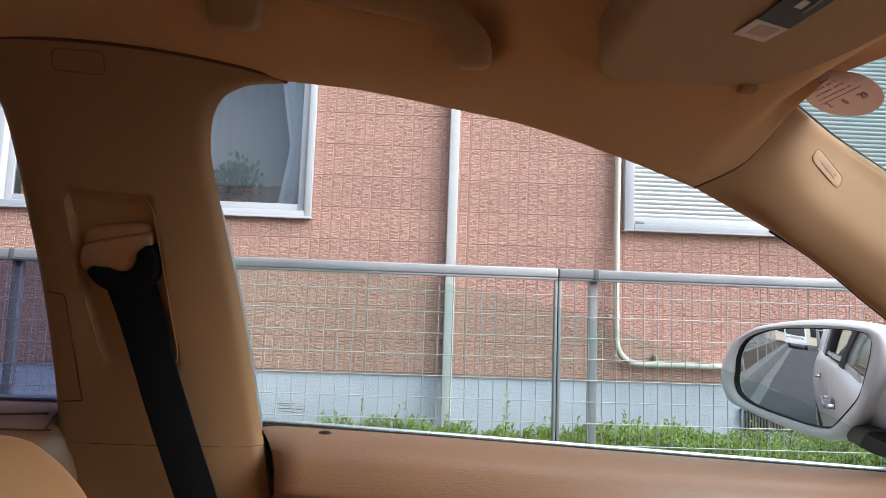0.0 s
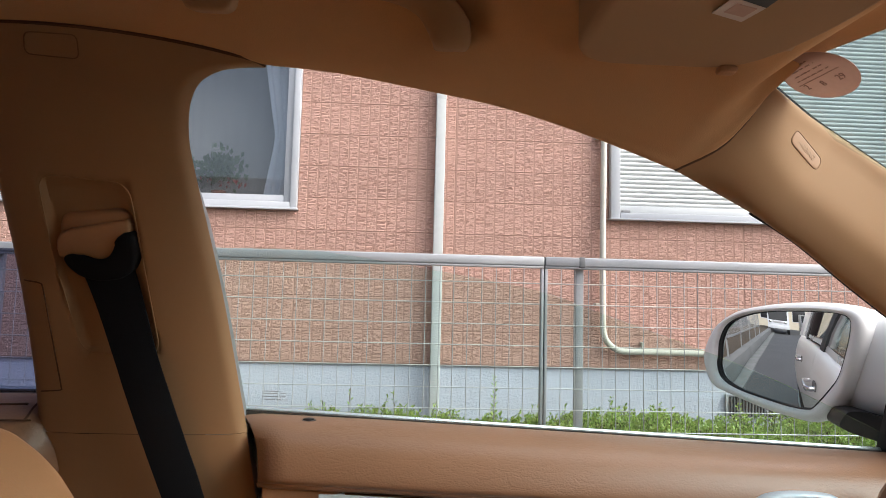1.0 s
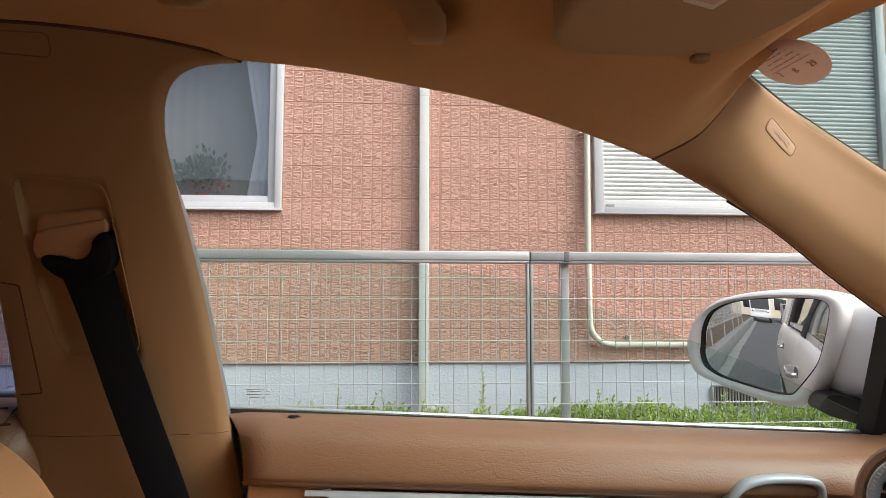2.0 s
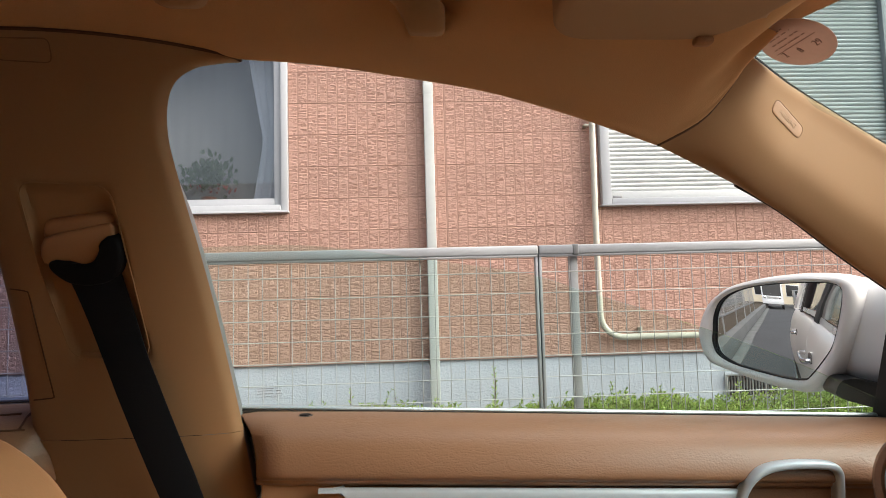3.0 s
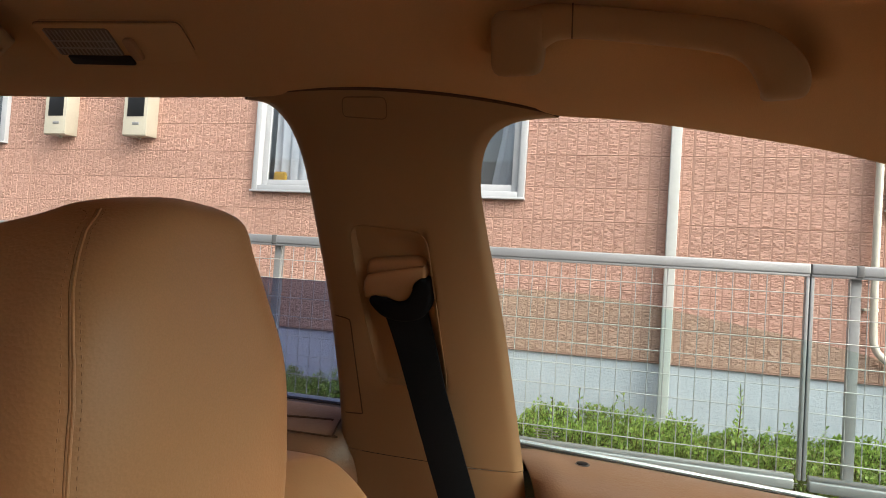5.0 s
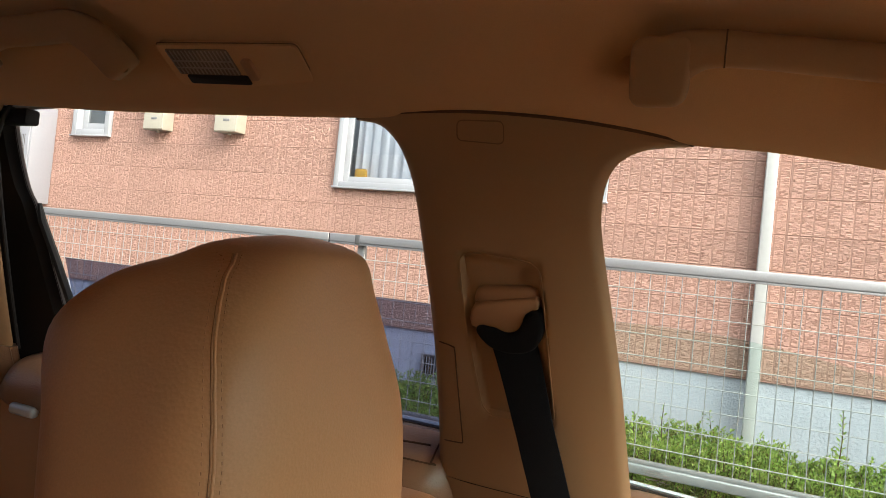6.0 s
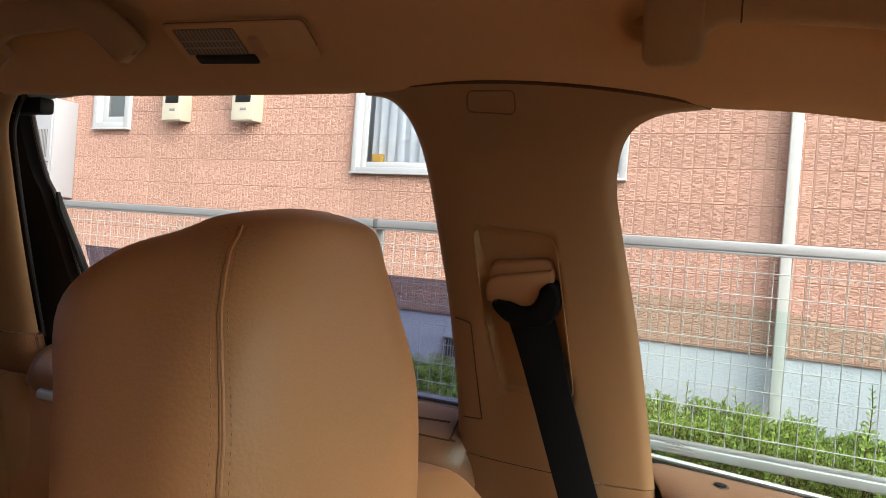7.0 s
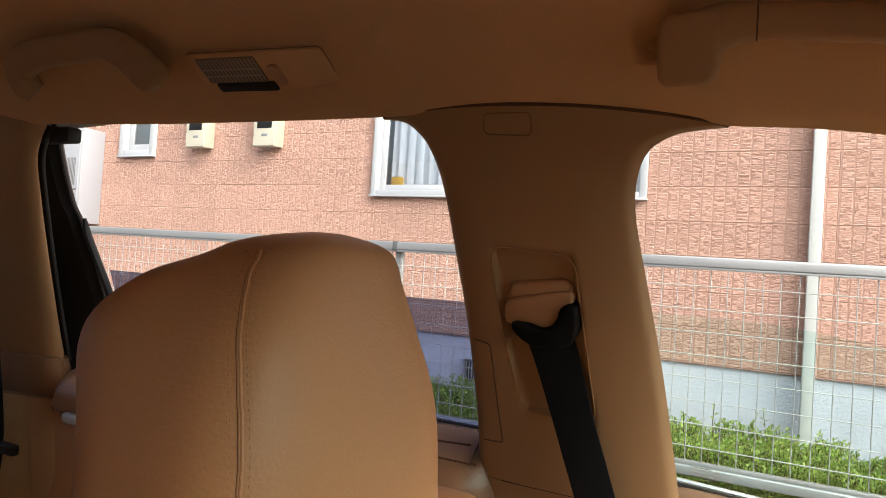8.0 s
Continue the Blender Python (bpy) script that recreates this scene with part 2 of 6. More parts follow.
def slab(rows, off):
    """A sheet with thickness: a second skin lies off away, and the rims are closed."""
    bm = bmesh.new()
    off = Vector(off)
    a = sheet(bm, rows)
    b = sheet(bm, [[Vector(p) + off for p in row] for row in rows])
    rim = lambda v: [*v[0], *[r[-1] for r in v[1:]], *reversed(v[-1][:-1]), *[r[0] for r in reversed(v[1:-1])]]
    ra, rb = rim(a), rim(b)
    for i in range(len(ra)):
        j = (i + 1) % len(ra)
        bm.faces.new((ra[i], ra[j], rb[j], rb[i]))
    return bm


def box(bm, lo, hi, bev=0.0, seg=2, m=None):
    """A box with rounded edges added to bm."""
    r = bmesh.ops.create_cube(bm, size=1)
    vs = r["verts"]
    lo, hi = Vector(lo), Vector(hi)
    for v in vs:
        v.co = Vector(((lo[i] + hi[i]) / 2 + v.co[i] * (hi[i] - lo[i])) for i in range(3))
    if bev:
        es = list({e for v in vs for e in v.link_edges})
        r = bmesh.ops.bevel(bm, geom=es, offset=bev, segments=seg, profile=0.5, affect="EDGES")
        vs = list({*r["verts"], *[v for v in vs if v.is_valid]})
    if m:
        bmesh.ops.transform(bm, matrix=m, verts=[v for v in vs if v.is_valid])
    return bm


def boxed(lo, hi, bev=0.0, seg=2):
    return box(bmesh.new(), lo, hi, bev, seg)


def prism(outline, axis, bev=0.0, seg=2):
    """A flat outline (3D points in one plane) given depth along axis, front edge rounded."""
    bm = bmesh.new()
    axis = Vector(axis)
    f = bm.faces.new([bm.verts.new(p) for p in outline])
    r = bmesh.ops.extrude_face_region(bm, geom=[f])
    top = [g for g in r["geom"] if isinstance(g, bmesh.types.BMVert)]
    for v in top:
        v.co += axis
    if bev:
        es = [e for e in bm.edges if all(v in top for v in e.verts)]
        bmesh.ops.bevel(bm, geom=es, offset=bev, segments=seg, profile=0.5, affect="EDGES")
    return bm


def tube(bm, pts, r, n=10, caps=True):
    """A round tube along points; r may be a number or one for each point."""
    pts = [Vector(p) for p in pts]
    rows, up = [], None
    for i, p in enumerate(pts):
        d = (pts[min(i + 1, len(pts) - 1)] - pts[max(i - 1, 0)]).normalized()
        if up is None:
            up = d.orthogonal().normalized()
        up = (up - d * up.dot(d)).normalized()
        s = d.cross(up)
        rad = r[i] if isinstance(r, (list, tuple)) else r
        rows.append([p + (up * math.cos(a) + s * math.sin(a)) * rad for a in (2 * math.pi * k / n for k in range(n))])
    vs = sheet(bm, rows, closed=True)
    if caps:
        bm.faces.new(list(reversed(vs[0])))
        bm.faces.new(vs[-1])
    return bm


def bar(bm, pts, half, up, n=16, power=4.0):
    """A bar with a rounded-rectangle section (half width, half height) along points; half may vary."""
    pts = [Vector(p) for p in pts]
    rows = []
    for i, p in enumerate(pts):
        d = (pts[min(i + 1, len(pts) - 1)] - pts[max(i - 1, 0)]).normalized()
        u = Vector(up)
        u = (u - d * u.dot(d)).normalized()
        s = d.cross(u)
        a, b = half[i] if isinstance(half, list) else half
        row = []
        for k in range(n):
            t = 2 * math.pi * k / n
            c, q = math.cos(t), math.sin(t)
            row.append(p + s * a * math.copysign(abs(c) ** (2 / power), c) + u * b * math.copysign(abs(q) ** (2 / power), q))
        rows.append(row)
    vs = sheet(bm, rows, closed=True)
    bm.faces.new(list(reversed(vs[0])))
    bm.faces.new(vs[-1])
    return bm


def rounded(corners, r, n=5):
    """A polygon (2D) with its corners rounded."""
    out = []
    m = len(corners)
    for i in range(m):
        p, a, b = Vector(corners[i]), Vector(corners[i - 1]), Vector(corners[(i + 1) % m])
        ra = min(r, 0.45 * (a - p).length, 0.45 * (b - p).length)
        s, e = p + (a - p).normalized() * ra, p + (b - p).normalized() * ra
        for k in range(n):
            t = k / (n - 1)
            out.append((1 - t) ** 2 * s + 2 * t * (1 - t) * p + t * t * e)
    return out


def lettering(text, size, m, material, parent, name="lettering"):
    cu = bpy.data.curves.new(name, "FONT")
    cu.body, cu.size, cu.extrude = text, size, 0.0002
    cu.align_x, cu.align_y = "CENTER", "CENTER"
    tmp = bpy.data.objects.new(name, cu)
    me = bpy.data.meshes.new_from_object(tmp)
    bpy.data.objects.remove(tmp)
    me.materials.append(material)
    ob = new(name, me)
    under(ob, parent)
    ob.matrix_basis = m
    return ob

# ---- the car ----
from mathutils.bvhtree import BVHTree

CAR_Y = 0.10
car = thing("car", "white SUV with tan leather interior parked beside the fence", "car", (0, CAR_Y, 0))


def side_y(z, off=0.0):
    """The car's left inner side: it leans inwards with height."""
    return 0.906 + off - 0.33 * (z - 1.12)


def on_side(x, z, off=0.0):
    return Vector((x, side_y(z, off), z))


# lower edge of the headliner over the side windows
EDGE = [(-1.9, 1.44), (-1.6, 1.495), (-1.25, 1.513), (-0.85, 1.5015), (-0.535, 1.4965), (-0.48, 1.5015), (-0.413, 1.504), (-0.344, 1.5), (-0.286, 1.493), (-0.24, 1.4845), (-0.216, 1.477), (-0.148, 1.472), (-0.058, 1.459), (0.012, 1.447), (0.095, 1.425), (0.179, 1.398)]
edge_curve = spline([(x, 0, z) for x, z in EDGE], 120)
EDGE_FINE = [(p.x, p.z) for p in edge_curve]

# joint between the roof edge and the windshield pillar: the liner's edge turns up along it
L0 = spline([on_side(0.179, 1.398), Vector((0.214, 0.800, 1.416)), Vector((0.233, 0.790, 1.436)), Vector((0.246, 0.781, 1.456)), Vector((0.252, 0.774, 1.474))], 14)
# crown of the roof lining along the car, and its rise from the edge inwards
CROWN = [(-1.9, 1.55), (-1.3, 1.652), (-0.6, 1.655), (-0.2, 1.620), (0.0, 1.59), (0.12, 1.56), (0.18, 1.54), (0.26, 1.518)]
RISE = [(0.0, 0.0), (0.012, 0.004), (0.03, 0.06), (0.06, 0.22), (0.11, 0.43), (0.18, 0.62), (0.28, 0.77), (0.42, 0.885), (0.62, 0.96), (0.82, 0.99), (1.0, 1.0)]

FRONT_RISE = [(0, 0), (0.02, 0.18), (0.055, 0.36), (0.13, 0.52), (0.3, 0.75), (1.0, 1.0)]


def liner_rows():
    edges = [Vector((x, side_y(along(EDGE_FINE, x)), along(EDGE_FINE, x))) for x in [-1.9 + i * 0.03 for i in range(28)] + [-1.06 + i * 0.008 for i in range(155)]] + [Vector(p) for p in L0]
    rows = []
    for j, e in enumerate(edges):
        zc = along(CROWN, e.x)
        # along the windshield joint the lining draws back behind its front rim
        s = max(0.0, (j - len(edges) + 14) / 13)
        w = min(1.0, s / 0.7) ** 2 * (3 - 2 * min(1.0, s / 0.7))
        half = e.y - CAR_Y
        k = max(0.0, min(1.0, (e.x + 0.1) / 0.35)) ** 2
        row = [e + Vector((0, 0.05, 0.035)), e + Vector((0, 0.022, 0.014))]
        for u, f in RISE:
            f += (along(FRONT_RISE, u) - f) * k
            go = k * (1 - 0.85 * w * (1 - s))
            z = e.z + (zc - e.z) * f
            b = min(1.0, u / 0.06)
            rim = e.z + (1.474 + 0.0455 * along(FRONT_RISE, u) + 0.022 * (1 - s) - e.z) * b * b * (3 - 2 * b)
            row.append(Vector((e.x + 0.19 * go * (1 - (1 - u) ** 3), e.y - u * half, z + (max(z, rim) - z) * w)))
        row += [Vector((p.x, 2 * CAR_Y - p.y, p.z)) for p in reversed(row[:-1])]
        rows.append(spline(row, 200))
    tip = [p + Vector((0.006, 0, 0.012)) for p in rows[-1]]
    rows.append(tip)
    return rows


FRONT_GRIP = [(-0.2385, 1.4995, 0.0174), (-0.2397, 1.5055, 0.0201), (-0.2368, 1.5135, 0.0203), (-0.2204, 1.5223, 0.0159), (-0.1972, 1.524, 0.0125), (-0.1412, 1.5175, 0.0118), (-0.091, 1.5102, 0.0121), (-0.0679, 1.5016, 0.014), (-0.0544, 1.489, 0.0164), (-0.0491, 1.4795, 0.0166), (-0.0481, 1.4735, 0.0145)]
REAR_GRIP = [(-0.987, 1.527, 0.019), (-0.996, 1.542, 0.021), (-0.985, 1.557, 0.021), (-0.958, 1.564, 0.018), (-0.928, 1.565, 0.0168), (-0.881, 1.565, 0.0168), (-0.838, 1.566, 0.0172), (-0.809, 1.557, 0.019), (-0.787, 1.542, 0.0205), (-0.774, 1.53, 0.0205), (-0.769, 1.525, 0.019)]
# near the camera's standpoint; shapes below are fitted to the view from here
VIEWPOINT = Vector((-0.12, 0.23, 1.31))


def pocket(rows, line, off, gap=0.020, deep=0.021):
    """Presses a soft pocket into the lining round the outer side of a folded handle, as seen from the camera."""
    c = [on_side(p.x, p.y, off) for p in spline(line, 80)]
    w = np.array([p.z for p in spline(line, 80)])
    d = (sum(c, Vector()) / 80 - VIEWPOINT).normalized()
    a = Vector((1, 0, 0))
    a = (a - d * a.dot(d)).normalized()
    b = d.cross(a)
    b = -b if b.z < 0 else b
    M = np.array((a, b, d))
    flat = lambda pts: (lambda q: q[:, :2] / q[:, 2:3])((np.array(pts) - np.array(VIEWPOINT)) @ M.T)
    far_off = (sum(c, Vector()) / 80 - VIEWPOINT).length
    line2 = flat(c) * far_off
    inside = [*line2[::4], line2[-1]]
    for row in rows:
        near = [i for i, p in enumerate(row) if p.y > 0.55 and line[0][0] - 0.1 < p.x < line[-1][0] + 0.1]
        if not near:
            continue
        q = flat([row[i] for i in near]) * far_off
        for i, (u, v) in zip(near, q):
            r = np.hypot(line2[:, 0] - u, line2[:, 1] - v)
            k = int(np.argmin(r - w))
            under_bar = inside[0][0] < u < inside[-1][0] and v < np.interp(u, line2[:, 0], line2[:, 1])
            low = line2[0][1] if u < line2[40][0] else line2[-1][1]
            f = (1 - (r[k] - w[k]) / gap) * max(0.0, min(1.0, (v - low) / 0.030))
            if f > 0 and not under_bar:
                f = min(1.0, f * 1.35)
                row[i] = row[i] + d * deep * f * f * (3 - 2 * f)
    return rows


rows = pocket(pocket(liner_rows(), FRONT_GRIP, -0.078), REAR_GRIP, -0.080)
part("headliner", slab(rows, (0, 0, 0.010)), LINER, car, "tan woven headliner", 60)

# windshield pillar trim
LOW = spline([(0.181, 1.3955), (0.244, 1.366), (0.309, 1.333), (0.377, 1.289), (0.43, 1.256), (0.55, 1.185), (0.72, 1.09)], 40)
UPP = spline([(0.2535, 0.7735, 1.474), (0.292, 0.778, 1.4465), (0.328, 0.780, 1.424), (0.372, 0.782, 1.397), (0.44, 0.784, 1.355), (0.60, 0.79, 1.255), (0.84, 0.80, 1.10)], 40)
arow = []
for a, b in zip(LOW, UPP):
    lo = on_side(a.x, a.y, -0.002)
    # upper edge pushed back along the camera's sight line, to catch more light
    hi = Vector(b) + (Vector(b) - VIEWPOINT) * 0.09 * min(1.0, (b.x - 0.2535) / 0.06)
    n_in = Vector((0, -1, 0))
    arow.append([lo + Vector((0.024, 0.045, 0.012)), lo + Vector((0.0015, 0.004, 0.001)), lo + n_in * 0.006 + (hi - lo) * 0.05, lo.lerp(hi, 0.2) + n_in * 0.013, lo.lerp(hi, 0.36) + n_in * 0.016, lo.lerp(hi, 0.6) + n_in * 0.011, lo.lerp(hi, 0.85) + n_in * 0.004, hi, hi + Vector((0.012, 0.02, 0.006))])
arow = [spline(r, 26) for r in arow]
joint = [arow[0][0], *spline(L0, 23), arow[0][-2], arow[0][-1]]
shift = [q - p for p, q in zip(arow[0], joint)]
for i in range(12):
    k = 1 - i / 12
    arow[i] = [p + d * k * k * (3 - 2 * k) for p, d in zip(arow[i], shift)]
apil = part("windshield_pillar_trim", slab(arow, (0.004, 0.01, 0.004)), TRIM, car, "tan padded windshield pillar cover", 60)
# dark joint between roof corner and pillar
bm = bmesh.new()
tube(bm, [p + Vector((-0.0002, -0.0008, -0.0004)) for p in spline(L0, 30)], 0.0016, 6)
part("trim_joint", bm, SEAMLINE, car)
bm = bmesh.new()
tube(bm, [L0[-1] + Vector((-0.001, -0.0008, 0.001)), L0[-1] + Vector((0.003, 0.0, 0.002))], [0.0022, 0.0030], 10)
part("trim_clip", bm, BLACK, car)
bm = bmesh.new()
tube(bm, [r[-2].lerp(r[-1], 0.25) for r in arow[1:]], 0.0011, 6)
for a in spline([r[-2].lerp(r[-1], 0.4) + Vector((0, 0, 0.0012)) for r in arow[1:]], 150):
    tube(bm, [a, a + Vector((0.0006, 0.0003, 0.0016))], 0.0009, 5)
tagged(part("glass_edge_dots", bm, BLACK, car), kind="stuff")
# raised badge on the pillar
bm = bmesh.new()
sheet(bm, arow)
bm.normal_update()
cover = BVHTree.FromBMesh(bm)
bm.free()
bc = Vector((0.2905, 0.7846, 1.4165))
bc, bn = cover.ray_cast(VIEWPOINT, bc - VIEWPOINT)[:2]
bn = bn if bn.y < 0 else -bn
bd = Vector((0.036, 0.005, -0.0245)).normalized()
bd = (bd - bn * bd.dot(bn)).normalized()
bu = bn.cross(bd).normalized()
on_cover = lambda x, y, d: cover.ray_cast(bc + bd * x + bu * y + bn * 0.02, -bn)[0] + bn * d
ol = rounded([(-0.0225, -0.0075), (0.0225, -0.0075), (0.0225, 0.0075), (-0.0225, 0.0075)], 0.006)
bm = bmesh.new()
rings = [[on_cover(p.x * k, p.y * k, d) for p in ol] for k, d in ((1.0, -0.0004), (0.99, 0.0001), (0.95, 0.0003), (0.7, 0.0003), (0.35, 0.0003), (0.05, 0.0003))]
bm.faces.new(sheet(bm, rings, closed=True)[-1])
badge = part("airbag_badge", bm, TAN, apil, "small raised airbag badge", 60)
bm = bmesh.new()
tube(bm, [on_cover(p.x * 1.02, p.y * 1.05, 0.0) for p in ol + ol[:1]], 0.0004, 6)
part("badge_groove", bm, BADGELINE, apil)
mm = Matrix((bd, bu, bn)).transposed().to_4x4()
lettering("AIRBAG", 0.0080, Matrix.Translation(bc + bn * 0.0004) @ mm, mat("badge_ink", (0.33, 0.19, 0.098), 0.6, bump=0), apil)

# ---- B-pillar ----
FRONT_EDGE = [(-0.233, 1.03), (-0.2445, 1.121), (-0.253, 1.186), (-0.263, 1.259), (-0.273, 1.317), (-0.2835, 1.373), (-0.2890, 1.411), (-0.2865, 1.441), (-0.2765, 1.461), (-0.257, 1.472), (-0.234, 1.4755), (-0.216, 1.4765)]
# shallow recess round the belt guide
RECESS = [(-0.424, 1.372), (-0.341, 1.3665), (-0.322, 1.2045), (-0.398, 1.2055), (-0.417, 1.299)]
REAR_EDGE = [(-0.461, 1.03), (-0.459, 1.125), (-0.4575, 1.186), (-0.4600, 1.262), (-0.4635, 1.31), (-0.4695, 1.362), (-0.4745, 1.405), (-0.4800, 1.438), (-0.4885, 1.463), (-0.500, 1.480), (-0.516, 1.4915), (-0.540, 1.4955)]
fe = spline([(x, 0, z) for x, z in FRONT_EDGE], 133)
re = spline([(x, 0, z) for x, z in REAR_EDGE], 133)


def recess(x, z):
    """Depth of the recess at a place on the pillar: soft walls, rounded corners."""
    p = Vector((x, z))
    m = len(RECESS)
    best, inside = 1.0, True
    for i in range(m):
        a, b = Vector(RECESS[i]), Vector(RECESS[(i + 1) % m])
        e = (b - a).normalized()
        best = min(best, (p - a).dot(Vector((e.y, -e.x))))
    f = max(0.0, min(1.0, (best + 0.001) / 0.0045))
    return 0.0085 * f * f * (3 - 2 * f)



def pillar_row(f, r, n=64, bow=0.012, arch=0.0):
    up = 0.03 * max(0.0, min(1.0, (f.z - 1.425) / 0.05))
    k = max(0.0, min(1.0, (f.z + arch - 1.435) / 0.045))
    bow *= 1 - 0.72 * k * k * (3 - 2 * k)
    out = [on_side(r.x + 0.006, r.z + up, 0.055)]
    for i in range(n + 1):
        u = i / n
        x, z = r.x + (f.x - r.x) * u, r.z + (f.z - r.z) * u + arch * 4 * u * (1 - u)
        rim = min(u, 1 - u) * abs(f.x - r.x)
        round_ = 0.007 * max(0.0, 1 - rim / 0.010) ** 2
        out.append(on_side(x, z, round_ + recess(x, z) - bow * (1 - (2 * u - 1) ** 4)))
    out.append(on_side(f.x - 0.032, f.z + up, 0.055))
    return out


upper_rows = [pillar_row(Vector((-0.2445, 0, 1.1212)), Vector((-0.4592, 0, 1.1212)))]
upper_rows += [pillar_row(f, r) for f, r in zip(fe, re) if f.z > 1.124]
last = (fe[-1], re[-1])
for a in (0.35, 0.7, 1.0):
    upper_rows.append(pillar_row(last[0] + Vector((0, 0, 0.0004)), last[1] + Vector((0, 0, 0.0004)), arch=0.0125 * a))
bm = bmesh.new()
sheet(bm, upper_rows)
bpil = part("door_pillar_trim", bm, TRIM, car, "tan moulded door pillar cover", 60)
low_rows = []
for k in range(12):
    z = 1.1210 - k * 0.06
    f = Vector((-0.2450 + (1.121 - z) * 0.1, 0, z))
    r = Vector((-0.4596, 0, z))
    low_rows.append([p + Vector((0, -0.0015 - 0.36 * max(0.0, 1.0 - z), 0)) for p in pillar_row(f, r)])
bm = bmesh.new()
sheet(bm, low_rows)
part("lower_pillar_trim", bm, TRIM, car, "", 60)
# black filler block added behind the pillar to stop light leaking through
part("pillar_weatherstrip", boxed((-0.470, 0.925, 0.60), (-0.430, 0.985, 1.130), 0.006), RUBBER, car)
part("pillar_core", slab([[on_side(x, z, 0.03) for x in (-0.42, -0.33)] for z in (1.10, 1.25, 1.42)], (0, 0.05, 0)), BLACK, car)
# joint line between headliner and pillar
bm = bmesh.new()
tube(bm, [p + Vector((0, -0.0006, 0.0012)) for p in upper_rows[-1][1:-1]], 0.0017, 6)
part("trim_joint", bm, SEAMLINE, car)


def pillar_point(x, z, proud):
    """A place on the pillar cover's face, proud of it by so much."""
    xf, xr = along([(q.z, q.x) for q in fe[:98]], z), along([(q.z, q.x) for q in re[:98]], z)
    u = min(1.0, max(0.0, (x - xr) / (xf - xr)))
    rim = min(u, 1 - u) * (xf - xr)
    k = max(0.0, min(1.0, (z - 1.435) / 0.045))
    return on_side(x, z, 0.010 * max(0.0, 1 - rim / 0.014) ** 2 - (0.012 - 0.00864 * k * k * (3 - 2 * k)) * (1 - (2 * u - 1) ** 4) - proud)


PN = Vector((0, -1, -0.33)).normalized()


def plate(name, corners, r, proud, material, parent, sunk=0.010, bev=0.0015, label="", n=6, smooth=False):
    """A rounded plate lying on the door pillar."""
    o = [pillar_point(p[0], p[1], -sunk) for p in (corners if smooth else rounded(corners, r, n))]
    return part(name, prism(o, PN * (sunk + proud), bev, 3), material, parent, label)


def groove(name, pts, parent, w=0.0009, material=SEAMLINE, proud=0.0):
    """A fine shadow line along points of the pillar face."""
    bm = bmesh.new()
    tube(bm, [pillar_point(x, z, proud) for x, z in pts], w, 6)
    return part(name, bm, material, parent)


ring2 = lambda c, r: (lambda o: [(p.x, p.y) for p in o + o[:1]])(rounded(c, r, 6))
cov = spline([(-0.4575, 1.2765), (-0.445, 1.2745), (-0.4335, 1.2725), (-0.4305, 1.268), (-0.4285, 1.24), (-0.4255, 1.20), (-0.4232, 1.170), (-0.4240, 1.1665), (-0.430, 1.1655), (-0.4505, 1.1635)], 40)
groove("cover_groove", [(p.x, p.y) for p in cov], bpil, 0.0008)
# darker line painted for the shade along the embossed badge's edge
groove("badge_groove", ring2([(-0.4255, 1.494), (-0.3795, 1.493), (-0.379, 1.473), (-0.426, 1.476)], 0.006), bpil, 0.0006, BADGELINE, 0.0009)

groove("recess_lip", ring2([(x, z) for x, z in RECESS], 0.016), bpil, 0.0007, TRIM)
# belt guide: cap, hood with a rounded tongue, black ring, webbing
plate("belt_cap", [(-0.4107, 1.3217), (-0.4060, 1.3399), (-0.3511, 1.3461), (-0.3423, 1.3404), (-0.3459, 1.3279)], 0.007, -0.002, TAN, bpil, bev=0.005)
hood_o = [(-0.3439, 1.3373), (-0.3413, 1.3331), (-0.3423, 1.3248), (-0.3490, 1.3176), (-0.3553, 1.3103), (-0.3578, 1.3031), (-0.3635, 1.2989), (-0.3708, 1.2977), (-0.3780, 1.2995), (-0.3863, 1.3026), (-0.4008, 1.2995), (-0.4102, 1.301), (-0.4122, 1.3083), (-0.4107, 1.3176), (-0.4065, 1.3243), (-0.3957, 1.3279)]
plate("belt_hood", hood_o, 0, 0.002, TAN, bpil, bev=0.0035, label="tan moulded belt guide hood", smooth=True)
ring_o = [(p.x, p.y) for p in spline([(-0.3967, 1.3046), (-0.4024, 1.3031), (-0.4034, 1.2984), (-0.3988, 1.2917), (-0.3884, 1.2839), (-0.3729, 1.2803), (-0.3563, 1.2818), (-0.3449, 1.287), (-0.3387, 1.2958), (-0.3361, 1.3072), (-0.3366, 1.3197), (-0.3413, 1.3254), (-0.3470, 1.3254)], 36)]
ring_i = [(p.x, p.y) for p in spline([(-0.3532, 1.3207), (-0.3573, 1.3103), (-0.3635, 1.3026), (-0.3729, 1.3002), (-0.3832, 1.3026)], 14)]
plate("belt_guide_ring", ring_o + ring_i, 0, 0.0075, WEB, bpil, bev=0.004, label="black plastic belt guide ring", smooth=True)
wrows = []
